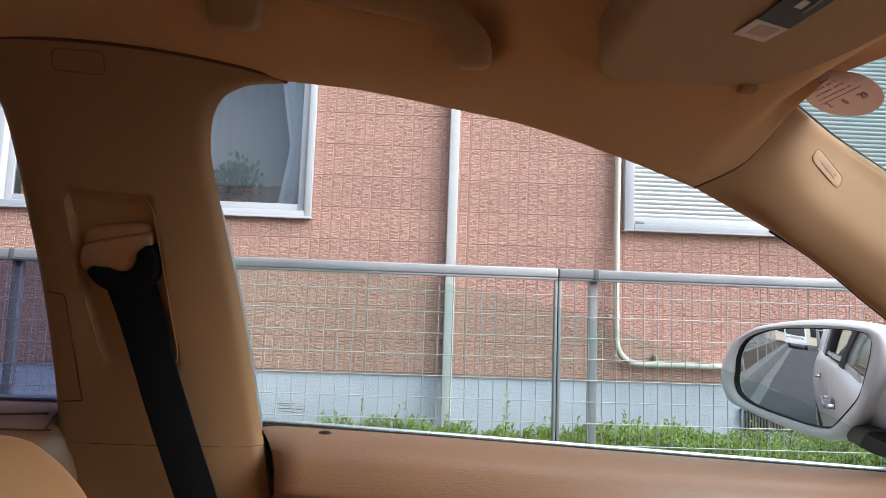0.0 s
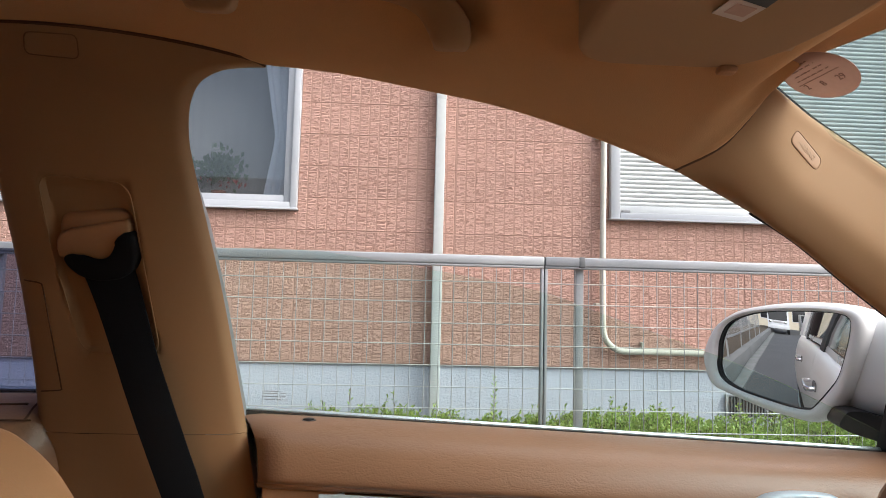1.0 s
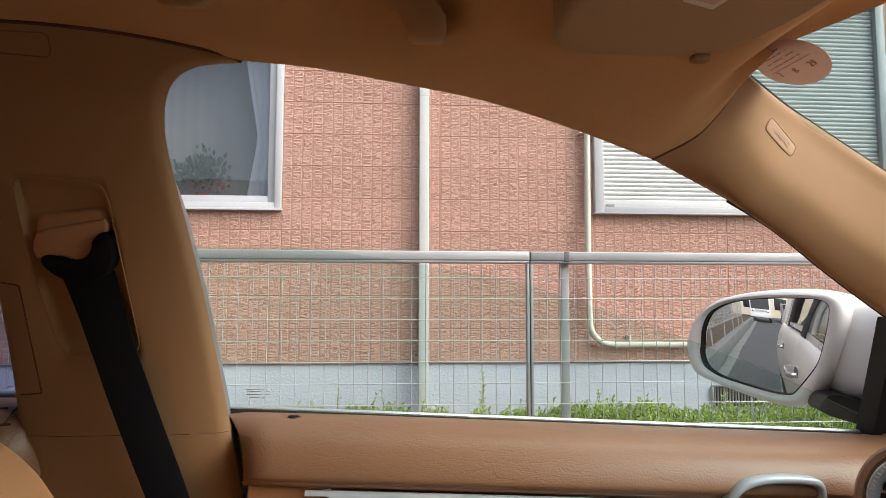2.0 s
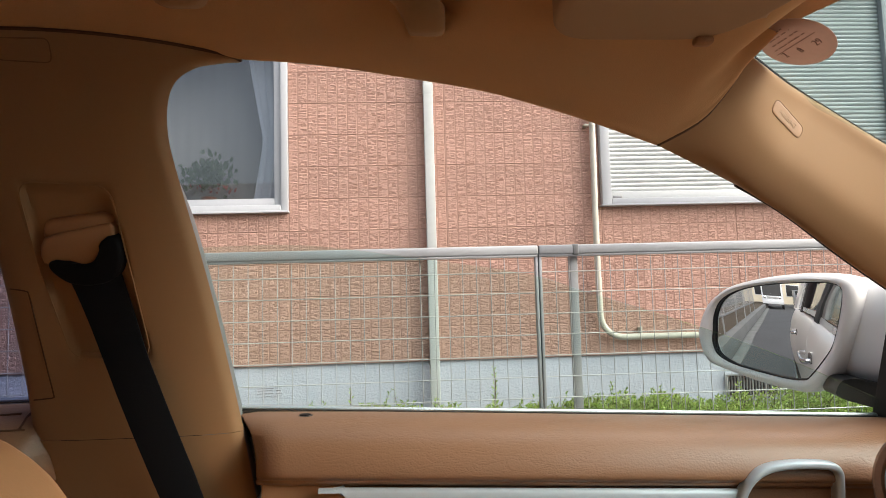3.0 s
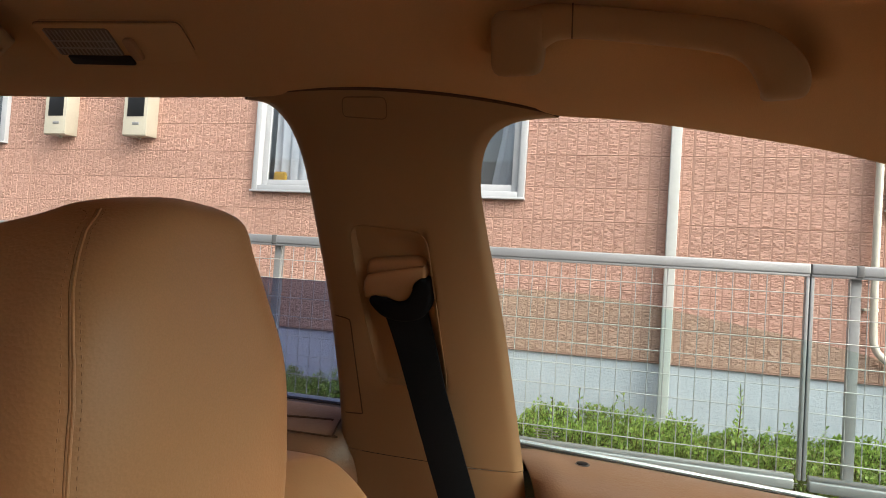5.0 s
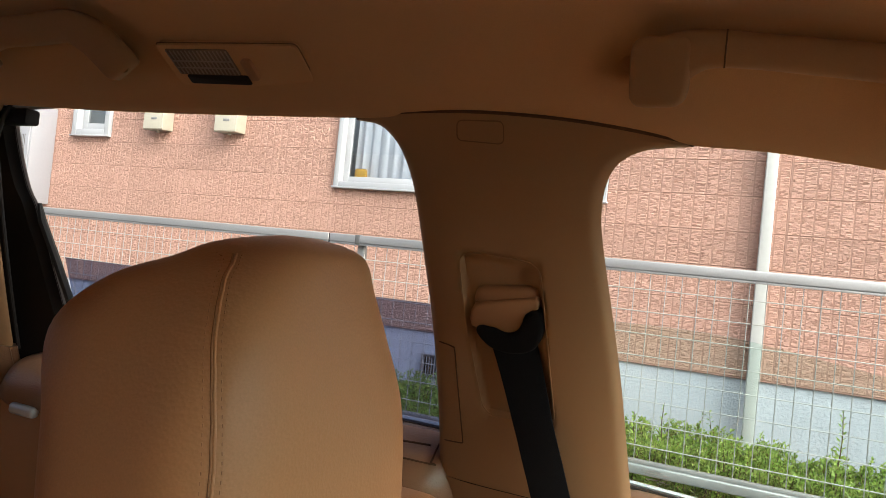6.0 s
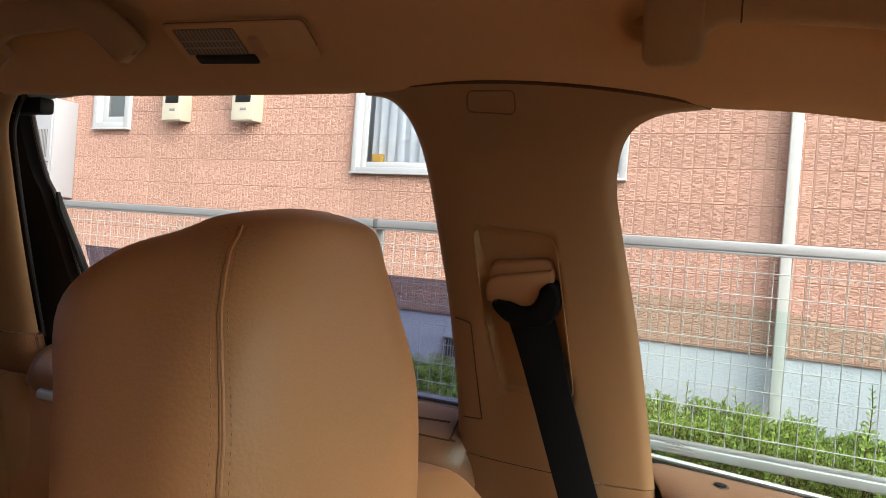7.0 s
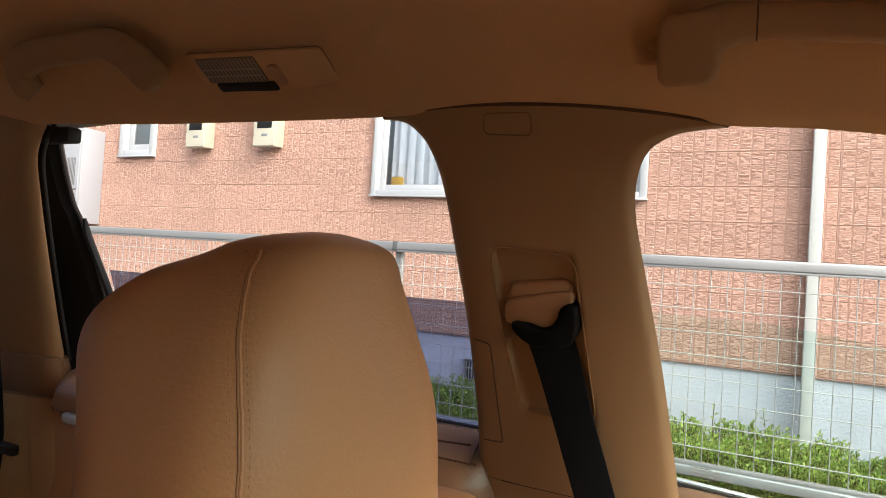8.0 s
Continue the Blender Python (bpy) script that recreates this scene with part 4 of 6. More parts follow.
LV = Vector((-0.16, -0.78, 0.60))
LV = (LV - LX * LV.dot(LX) * 0.4).normalized()
LN = Vector((0, -0.61, -0.79))


def lamp_piece(x0, x1, v0, v1, r, proud, sunk=0.006, bev=0.001):
    o = [LC + LX * p.x + LV * p.y - LN * sunk for p in rounded([(x0, v0), (x1, v0), (x1, v1), (x0, v1)], r)]
    return prism(o, LN * (sunk + proud), bev, 2)


lamp = part("reading_lamp", lamp_piece(-0.092, 0.080, -0.026, 0.025, 0.006, 0.0028), LINER, car, "tan reading lamp with clear lens, unlit")
part("lamp_lens", lamp_piece(-0.0815, -0.003, -0.0105, 0.020, 0.003, 0.0044), LENS, lamp, "ribbed clear lens")
part("lamp_switch", lamp_piece(-0.074, 0.004, -0.0215, -0.0105, 0.003, 0.0050), BLACK, lamp, "black switch strip")
part("lamp_button", lamp_piece(0.008, 0.020, -0.014, 0.010, 0.004, 0.0075), TAN, lamp)
bm = bmesh.new()
tube(bm, [LC + LX * p.x + LV * p.y + LN * 0.0002 for p in (lambda o: o + o[:1])(rounded([(-0.0926, -0.0266), (0.0806, -0.0266), (0.0806, 0.0256), (-0.0926, 0.0256)], 0.0065))], 0.0007, 6)
part("lamp_gap", bm, BADGELINE, lamp)
for k in range(16):
    part("lens_rib", lamp_piece(-0.0800 + k * 0.0050, -0.0788 + k * 0.0050, -0.009, 0.019, 0.0004, 0.0052, 0, 0), LENSRIB, lamp)
for v in (-0.002, 0.006):
    part("lens_rib", lamp_piece(-0.080, -0.005, v, v + 0.0012, 0.0004, 0.0052, 0, 0), LENSRIB, lamp)

# sun visor folded against the roof
vo = rounded([(0.052, 0.735), (0.056, 0.20), (0.235, 0.20), (0.234, 0.65), (0.205, 0.737)], 0.045, 8)
bm = prism([Vector((p.x, p.y, 1.508 + 0.035 * max(0, 0.6 - p.y))) for p in vo], (0, 0, -0.039), 0.0075, 4)
visor = part("sun_visor", bm, VISOR, car, "tan fabric sun visor folded up", 60)
part("visor_pivot", boxed((0.180, 0.722, 1.463), (0.196, 0.734, 1.470), 0.003), THREAD, visor)


def on_visor(name, corners, material, parent, d=0.0006):
    o = [Vector((x, y, 1.469 + 0.035 * max(0, 0.6 - y))) for x, y in corners]
    return part(name, prism(o, (0, 0, -d)), material, parent)


on_visor("warning_label", [(0.128, 0.631), (0.155, 0.642), (0.1605, 0.620), (0.132, 0.608)], LABELWHITE, visor)
on_visor("label_print", [(0.135, 0.628), (0.152, 0.634), (0.155, 0.621), (0.138, 0.615)], mat("label_pink", (0.50, 0.34, 0.30), 0.6, bump=0), visor, 0.0009)
on_visor("label_strip", [(0.132, 0.6075), (0.1605, 0.6195), (0.184, 0.47), (0.152, 0.465)], LABELDARK, visor)
for k in range(3):
    on_visor("print_bar", [(0.146, 0.590 - k * 0.012), (0.152, 0.592 - k * 0.012), (0.153, 0.583 - k * 0.012), (0.147, 0.581 - k * 0.012)], LABELWHITE, visor, 0.001)
on_visor("print_bar", [(0.1545, 0.596), (0.1570, 0.597), (0.165, 0.54), (0.1625, 0.539)], mat("label_grey", (0.18, 0.20, 0.21), 0.6, bump=0), visor, 0.001)

# ---- passenger seat ----
SX, SY = -0.447, 0.557
sb = []
for z, a, b, dx in ((0.50, 0.10, 0.25, 0.12), (0.70, 0.11, 0.265, 0.08), (0.90, 0.12, 0.275, 0.05), (1.05, 0.115, 0.268, 0.022), (1.106, 0.100, 0.258, 0.010), (1.140, 0.080, 0.240, 0.0), (1.160, 0.055, 0.210, -0.004), (1.170, 0.020, 0.13, -0.008)):
    row = []
    for k in range(44):
        t = 2 * math.pi * k / 44
        c, s = math.cos(t), math.sin(t)
        bol = 0.03 * abs(s) ** 3 * (1 if c > 0 else 0)
        row.append(Vector((SX + dx + a * math.copysign(abs(c) ** 0.6, c) + bol, SY - 0.03 + b * math.copysign(abs(s) ** 0.7, s), z)))
    sb.append(row)
bm = bmesh.new()
fine_cols = list(zip(*[spline(list(col), 40) for col in zip(*sb)]))
vs = sheet(bm, [list(r) for r in fine_cols], closed=True)
bm.faces.new(vs[-1])
bm.faces.new(list(reversed(vs[0])))
seat = part("passenger_seat", bm, SEATLEATHER, car, "tan leather front passenger seat", 70)
part("seat_cushion", boxed((-0.38, SY - 0.28, 0.40), (0.14, SY + 0.24, 0.58), 0.06, 5), SEATLEATHER, seat)

# headrest: rounded block, fuller below, with a front panel joined by a stitched seam
HEAD = [(1.090, 0.93, 0.0), (1.13, 0.985, 0.0), (1.187, 1.0, 0.0), (1.253, 0.975, 0.0), (1.304, 0.885, 0.002), (1.333, 0.745, 0.006), (1.348, 0.62, 0.012), (1.357, 0.50, 0.016), (1.3625, 0.33, 0.018), (1.366, 0.12, 0.018)]
HA, HB = 0.0747, 0.1140


def head_point(z, k, sh, t, grow=0.0):
    c, s = math.cos(t), math.sin(t)
    e = 0.58
    x = (HA * k + grow) * math.copysign(abs(c) ** e, c)
    y = (HB * k + grow) * math.copysign(abs(s) ** e, s)
    # fuller shoulder on the rear inner side, bulged to fit the camera's view
    step = lambda a, b: (lambda q: q * q * (3 - 2 * q))(max(0.0, min(1.0, (z - a) / (b - a))))
    out = 0.022 * step(1.228, 1.306) * (1 - step(1.324, 1.350)) * max(0.0, ((-0.78 * x - 0.63 * y) / max(1e-6, math.hypot(x, y)) - 0.52) / 0.48) ** 1.3
    x, y = x - 0.78 * out, y - 0.63 * out
    # softer shoulder towards the door, cut to fit the camera's view
    back = max(0.0, 0.85 * x + 0.52 * y) * 0.16 * step(1.225, 1.335)
    x, y = x - 0.85 * back, y - 0.52 * back
    return Vector((SX + sh * 0.6 + x - 0.25 * (z - 1.19) * 0.1, SY + sh + y, z))


cols = []
N = 72
for k in range(N):
    t = 2 * math.pi * k / N
    cols.append(spline([head_point(z, w, sh, t) for z, w, sh in HEAD], 60))
bm = bmesh.new()
vs = sheet(bm, [list(r) for r in zip(*cols)], closed=True)
bm.faces.new(vs[-1])
bm.faces.new(list(reversed(vs[0])))
part("headrest", bm, SEATLEATHER, seat, "tan leather headrest with a stitched seam", 70)


SEAM = [(1.09, -52.0), (1.20, -52.5), (1.255, -53.5), (1.275, -56.0), (1.297, -60.5), (1.32, -67.0), (1.334, -73.0), (1.347, -82.0), (1.352, -87.0)]


def seam_line(turn, grow, n):
    """The seam runs up the front corner and bends back over the top; turn sets a line beside it."""
    out = []
    for k in range(n):
        z = 1.09 + (1.352 - 1.09) * (1 - (1 - k / (n - 1)) ** 1.35)
        col = spline([head_point(h, w, sh, radians(along(SEAM, z) + turn), grow) for h, w, sh in HEAD], 160)
        i = max(j for j in range(159) if j == 0 or col[j].z <= z)
        out.append(col[i].lerp(col[i + 1], (z - col[i].z) / (col[i + 1].z - col[i].z)))
    return out


bm = bmesh.new()
tube(bm, seam_line(1.2, -0.0004, 90), 0.0010, 8)
part("headrest_piping", bm, SEATLEATHER, seat)
# darker tube drawn as the shadow line beside the seam's ridge
bm = bmesh.new()
tube(bm, seam_line(-0.2, 0.0, 90), 0.0006, 6)
part("seam_groove", bm, THREAD, seat)
for turn in (-4.0, 4.6):
    bm = bmesh.new()
    st2 = seam_line(turn, 0.0001, 130)
    for i in range(0, len(st2) - 1, 2):
        tube(bm, [st2[i], st2[i].lerp(st2[i + 1], 0.8)], 0.0003, 5)
    tagged(part("stitching", bm, THREAD, seat), kind="stuff")
for dy in (-0.06, 0.06):
    bm = bmesh.new()
    tube(bm, [(SX - 0.01, SY + dy, 1.05), (SX - 0.01, SY + dy, 1.2)], 0.006, 10)
    part("headrest_post", bm, CHROME, seat)

# ---- dashboard end with air vent ----
db = []
for i in range(22):
    u = i / 21
    y = 0.835 - u * 1.47
    e = max(0.0, 1 - u / 0.04) ** 2 + max(0.0, (u - 0.96) / 0.04) ** 2
    db.append(spline([Vector((1.02, y, 1.02)), Vector((0.86, y, 1.075 - 0.03 * e)), Vector((0.66, y, 1.098 - 0.03 * e)), Vector((0.500, y, 1.105 - 0.02 * e)), Vector((0.432 + 0.02 * e, y, 1.085)), Vector((0.412 + 0.02 * e, y, 1.03)), Vector((0.43, y, 0.92)), Vector((0.60, y, 0.74))], 30))
dash = part("dashboard", slab(db, (0.02, 0, -0.02)), LEATHER, car, "tan leather dashboard", 70)
VC, VN = Vector((0.424, 0.790, 1.066)), Vector((-0.86, -0.42, 0.28)).normalized()
q = VN.to_track_quat("Z", "Y").to_matrix()
circ = lambda r, d, n=40: [VC + q @ Vector((r * math.cos(2 * math.pi * k / n), r * math.sin(2 * math.pi * k / n), d)) for k in range(n)]
bm = bmesh.new()
sheet(bm, [circ(0.062, -0.03), circ(0.061, 0.006), circ(0.056, 0.012), circ(0.050, 0.012), circ(0.047, 0.006), circ(0.046, -0.03)], closed=True)
vent = part("air_vent", bm, LEATHER, dash, "round air vent with silver ring", 50)
bm = bmesh.new()
sheet(bm, [circ(0.0465, 0.004), circ(0.0465, 0.0125), circ(0.044, 0.0145), circ(0.0395, 0.013), circ(0.038, 0.0)], closed=True)
for k in range(60):
    a = 2 * math.pi * k / 60
    p = VC + q @ Vector((0.0435 * math.cos(a), 0.0435 * math.sin(a), 0.0142))
    tube(bm, [p, VC + q @ Vector((0.0398 * math.cos(a), 0.0398 * math.sin(a), 0.0138))], 0.0009, 4)
part("vent_ring", bm, SILVER, vent)
bm = bmesh.new()
bm.faces.new([bm.verts.new(p) for p in circ(0.039, -0.012)])
part("vent_back", bm, BLACK, vent)
for k in range(-3, 4):
    w = math.sqrt(max(0, 0.038**2 - (k * 0.011) ** 2))
    bm = bmesh.new()
    bar(bm, [VC + q @ Vector((-w, k * 0.011, 0.002)), VC + q @ Vector((w, k * 0.011, 0.002))], (0.004, 0.0008), VN, 8, 4)
    part("louvre", bm, BLACK, vent)

# ---- windshield with inspection sticker ----
ws = []
for i in range(25):
    u = i / 24
    y = 0.875 - u * 2 * (0.875 - CAR_Y)
    s = abs(y - CAR_Y) / 0.70
    x0, z0 = 0.262 + 0.19 * (1 - s**3), 1.490 + 0.055 * (1 - s**3)
    x1, z1 = 0.99 + 0.20 * (1 - s**2), 1.04
    ws.append([Vector((x0 + (x1 - x0) * k / 8, y, z0 + (z1 - z0) * k / 8 + 0.17 * (k / 8) * (1 - k / 8))) for k in (-0.5, 0, 1, 2, 3, 4, 5, 6, 7, 8)])
wind = part("windshield", slab(ws, (0.003, 0, 0.004)), WINDSHIELD, car, "greenish laminated windshield")
wind.visible_shadow = False
tx = (Vector((0.73, 0, -0.43))).normalized()
ty = Vector((-0.16, -0.93, 0.05))
ty = (ty - tx * ty.dot(tx)).normalized()
tn = tx.cross(ty).normalized()
if tn.z > 0:
    tn = -tn
SC = Vector((0.279, 0.742, 1.4775)) + tx * 0.0069 - ty * 0.0084
disc = [SC + tx * 0.0305 * math.cos(a) + ty * 0.0395 * math.sin(a) for a in (2 * math.pi * k / 40 for k in range(40))]
part("inspection_sticker", prism(disc, tn * 0.0004), STICKER, wind, "round peach inspection sticker with printed date")
print_axes = Matrix((ty, -tx, tn)).transposed().to_4x4()
for txt, dx, dy in (("2", 0.0050, -0.0235), ("8", 0.0085, -0.0050), ("29", 0.0100, 0.0170)):
    lettering(txt, 0.0100, Matrix.Translation(SC + tn * 0.0012 + tx * dx + ty * dy) @ print_axes, INK, wind)
rng = random.Random(31)
for x, lo, hi, w in ((0.0, -0.030, 0.026, 0.0007), (-0.0050, -0.026, 0.020, 0.0011), (-0.0105, -0.022, 0.016, 0.0012), (-0.0160, -0.018, 0.012, 0.0012), (-0.0210, -0.014, 0.008, 0.0012)):
    b = lo
    while b < hi:
        e = min(hi, b + (0.056 if w < 0.001 else rng.uniform(0.003, 0.009)))
        o = [SC + tn * 0.0008 + tx * p + ty * q for p, q in ((x, e), (x + w, e), (x + w, b), (x, b))]
        part("print_bar", prism(o, tn * 0.0003), INK, wind)
        b = e + rng.uniform(0.001, 0.005)

# ---- body shell ----
SKIN = [(0.30, 1.015), (0.42, 1.05), (0.62, 1.066), (0.82, 1.070), (0.95, 1.064), (1.04, 1.046), (1.09, 1.024), (1.112, 1.004)]


def skin_rows(x0, x1, n, sign, bulge=0.0):
    rows = []
    for i in range(n):
        x = x0 + (x1 - x0) * i / (n - 1)
        row = []
        for z, y in SKIN:
            flare = 0.03 * math.exp(-((x + 1.62) / 0.42) ** 2) * math.exp(-((z - 0.82) / 0.22) ** 2)
            fade = -0.10 * max(0.0, (-x - 1.75) / 0.6) ** 2 - 0.08 * max(0.0, (x - 1.2) / 0.6) ** 2
            yy = y + flare + fade
            drop = 0.0 if x < -0.399 else max(0.0, 1.126 - sill(max(x, -0.3)))
            row.append(Vector((x, yy if sign > 0 else 2 * CAR_Y - yy, z - drop * (z - 0.3) / 0.8)))
        rows.append(spline(row, 22))
    return rows


for name, x0, x1 in (("rear_fender", -2.38, -1.208), ("rear_door_skin", -1.202, -0.402), ("front_door_skin", -0.396, 0.676), ("front_fender", 0.682, 1.8)):
    part(name, slab(skin_rows(x0, x1, 16, 1), (0, -0.02, 0)), PAINT, car, "white painted panel", 60)
part("far_side_panel", slab(skin_rows(-2.38, 1.8, 30, -1), (0, 0.02, 0)), PAINT, car, "white painted panel", 60)


def outer_handle(x):
    bm = bmesh.new()
    bar(bm, spline([(x - 0.10, 1.068, 0.985), (x - 0.085, 1.098, 0.988), (x, 1.104, 0.990), (x + 0.085, 1.098, 0.992), (x + 0.10, 1.068, 0.993)], 24), (0.006, 0.009), (0, 0, 1), 12, 3)
    h = part("door_handle", bm, CHROME, car, "bright outer door handle")
    bm = bmesh.new()
    r = bmesh.ops.create_icosphere(bm, subdivisions=3, radius=1)
    for v in bm.verts:
        v.co = Vector((x + 0.02 + v.co.x * 0.045, 1.062 + v.co.y * 0.008, 0.985 + v.co.z * 0.022))
    part("handle_dish", bm, GREYTRIM, h)


outer_handle(-0.23)
outer_handle(-1.05)
# pillars and roof rail outside, both sides; roof skin
for s in (1, -1):
    my = lambda y: y if s > 0 else 2 * CAR_Y - y
    mv = lambda v: Vector((v.x, my(v.y), v.z))
    bl = lambda xa, xb, ta, tb: [[mv(on_side(xa + (ta - xa) * k / 5, 1.10 + 0.42 * k / 5, 0.095)), mv(on_side(xb + (tb - xb) * k / 5, 1.10 + 0.42 * k / 5, 0.095))] for k in range(6)]
    part("outer_pillar", slab(bl(-0.43, -0.30, -0.45, -0.35), (0, -0.02 * s, 0)), BLACK, car)
    part("outer_pillar", slab(bl(-1.40, -1.27, -1.36, -1.225), (0, -0.02 * s, 0)), BLACK, car)
    part("outer_pillar", slab(bl(-2.30, -1.85, -2.05, -1.75), (0, -0.02 * s, 0)), PAINT, car)
    ap = []
    for a in spline([(0.86, 0.93, 1.09), (0.60, 0.90, 1.235), (0.36, 0.872, 1.395), (0.19, 0.855, 1.48), (-0.1, 0.84, 1.535), (-0.6, 0.83, 1.57), (-1.3, 0.83, 1.56), (-1.95, 0.82, 1.48)], 50):
        ap.append([mv(a + Vector((0.02, 0.055, -0.03))), mv(a + Vector((0.02, 0.045, 0.0))), mv(a + Vector((0, 0.01, 0.025))), mv(a + Vector((0, -0.03, 0.032)))])
    part("roof_rail", slab(ap, (0, -0.006 * s, -0.006)), PAINT, car, "white painted roof rail", 60)
rf = []
for i in range(26):
    u = i / 25
    x = 0.275 - u * 2.3
    zc = 1.625 + 0.06 * math.sin(math.pi * min(1, 0.15 + u * 0.9)) + 0.05 * max(0, u - 0.5)
    rf.append([Vector((x + 0.185 * (1 - abs(2 * k / 14 - 1) ** 3), CAR_Y + 0.745 * (1 - 2 * k / 14), zc - 0.10 * abs(2 * k / 14 - 1) ** 2.5)) for k in range(15)])
part("roof", slab(rf, (0, 0, 0.006)), PAINT, car, "white painted roof", 60)
bn = []
for i in range(14):
    u = i / 13
    bn.append([Vector((0.97 + u * 1.0 + 0.15 * (1 - (2 * k / 12 - 1) ** 2), CAR_Y + (0.95 - 0.12 * u * u) * (1 - 2 * k / 12), 1.05 - 0.22 * u**2 - 0.05 * abs(2 * k / 12 - 1) ** 3)) for k in range(13)])
part("bonnet", slab(bn, (0, 0, -0.01)), PAINT, car, "white painted bonnet", 60)
nz = []
for j in range(9):
    z = 0.28 + 0.56 * j / 8
    nz.append([Vector((2.20 - 0.06 * (2 * j / 8 - 1) ** 2 - 0.34 * abs(2 * k / 16 - 1) ** 3, CAR_Y + 0.93 * (1 - 2 * k / 16), z)) for k in range(17)])
part("front_bumper", slab(nz, (-0.02, 0, 0)), PAINT, car, "white painted front bumper", 60)
part("tail", slab([[Vector((x, y, z)) for y in (CAR_Y - 0.84, CAR_Y, CAR_Y + 0.84)] for x, z in ((-2.40, 0.32), (-2.45, 0.7), (-2.36, 1.05), (-2.30, 1.12))], (0.03, 0, 0)), PAINT, car)
part("rear_glass", slab([[Vector((x, y, z)) for y in (CAR_Y - 0.72, CAR_Y, CAR_Y + 0.72)] for x, z in ((-2.31, 1.12), (-2.16, 1.32), (-1.98, 1.50))], (0.004, 0, 0.002)), PRIVACY, car)
part("floor_pan", boxed((-2.3, CAR_Y - 0.94, 0.30), (1.7, CAR_Y + 0.94, 0.36), 0.01), CARPET, car, "tan carpeted floor")
part("rear_bench", boxed((-1.62, CAR_Y - 0.66, 0.36), (-1.28, CAR_Y + 0.66, 1.06), 0.06, 5), SEATLEATHER, car)
# far side: plain door lining up to the glass line, pillars
part("far_door_lining", slab([[Vector((x, 2 * CAR_Y - y, z)) for y, z in ((0.968, 1.12), (0.90, 1.118), (0.872, 1.08), (0.885, 0.95), (0.86, 0.36))] for x in (-1.9, -1.2, -0.6, 0.0, 0.6, 0.8)], (0, -0.02, 0)), TAN, car)
# opaque panel over the driver's window, unseen, added to block light from there
part("far_window_lining", slab([[Vector((x, 2 * CAR_Y - side_y(z, 0.02), z)) for z in (1.115, 1.2, 1.3, 1.4, 1.5)] for x in (-0.8, -0.46, -0.2, 0.0, 0.2)], (0, -0.01, 0)), TRIM, car)
for xa, xb in ((-1.24, -0.80), (-1.86, -1.36)):
    part("far_window_pane", slab([[Vector((x, 2 * CAR_Y - side_y(z, 0.05), z)) for z in (1.115, 1.3, 1.5)] for x in (xa, xb)], (0, -0.005, 0)), PRIVACY, car)
part("quarter_window_pane", slab([[on_side(x, z, 0.07) for z in (1.10, 1.3, 1.5)] for x in (-1.86, -1.30)], (0, 0.005, 0)), PRIVACY, car)
for xa, xb, ta, tb in ((-0.45, -0.24, -0.47, -0.28), (-1.42, -1.19, -1.36, -1.13), (-2.1, -1.85, -2.1, -1.75)):
    part("far_pillar_trim", slab([[Vector((a, 2 * CAR_Y - side_y(z), z)) for a in (xa + (ta - xa) * k, xb + (tb - xb) * k)] for k, z in ((0, 1.10), (0.5, 1.3), (1, 1.50))], (0, -0.03, 0)), TRIM, car)
part("far_windshield_pillar", slab([[Vector((x, 2 * CAR_Y - side_y(z), z)), Vector((x + 0.08, 2 * CAR_Y - 0.78, z + 0.05))] for x, z in ((0.18, 1.40), (0.38, 1.29), (0.72, 1.09))], (0, -0.02, 0)), TRIM, car)
for x in (-1.62, 1.22):
    for y in (CAR_Y + 0.86, CAR_Y - 0.86):
        bm = bmesh.new()
        tube(bm, [(x, y - 0.13, 0.37), (x, y - 0.11, 0.37), (x, y + 0.11, 0.37), (x, y + 0.13, 0.37)], [0.30, 0.37, 0.37, 0.30], 36)
        w = part("wheel", bm, RUBBER, car, "black tyre")
        bm = bmesh.new()
        o = 0.131 if y > CAR_Y else -0.131
        tube(bm, [(x, y + o, 0.37), (x, y + o * 1.04, 0.37)], [0.26, 0.22], 30)
        part("rim", bm, SILVER, w)

# ---- things behind, seen in the mirror ----
truck = thing("truck", "white light truck parked behind on the road", "truck", (-15.0, 1.55, 0))
part("cab", prism([Vector((-14.9 + x, 0.75, z)) for x, z in ((0, 0.45), (0.02, 1.05), (-0.06, 1.2), (-0.30, 2.0), (-1.5, 2.05), (-1.6, 0.45))], (0, 1.7, 0), 0.05, 3), VINYL, truck)
part("windscreen", slab([[Vector((-14.90, y, 1.06)), Vector((-15.16, y, 1.92))] for y in (0.86, 2.34)], (0.03, 0, 0)), BLACK, truck, "dark windscreen")
part("grille", boxed((-14.90, 1.15, 0.86), (-14.86, 2.05, 1.0), 0.01), POSTGREY, truck)
part("bumper", boxed((-14.92, 0.74, 0.42), (-14.82, 2.46, 0.68), 0.03), VINYL, truck)
for y in (0.92, 2.12):
    part("headlamp", boxed((-14.9, y, 0.84), (-14.85, y + 0.2, 1.0), 0.02), CHROME, truck)
part("cargo_box", boxed((-19.5, 0.7, 0.8), (-16.6, 2.5, 2.6), 0.03), VINYL, truck)
for x in (-15.7, -18.6):
    for y in (0.85, 2.35):
        bm = bmesh.new()
        tube(bm, [(x, y - 0.1, 0.36), (x, y + 0.1, 0.36)], 0.36, 24)
        part("wheel", bm, RUBBER, truck)
van = thing("parked_van", "silver minivan parked further down the road", "van", (-18, -1.0, 0))
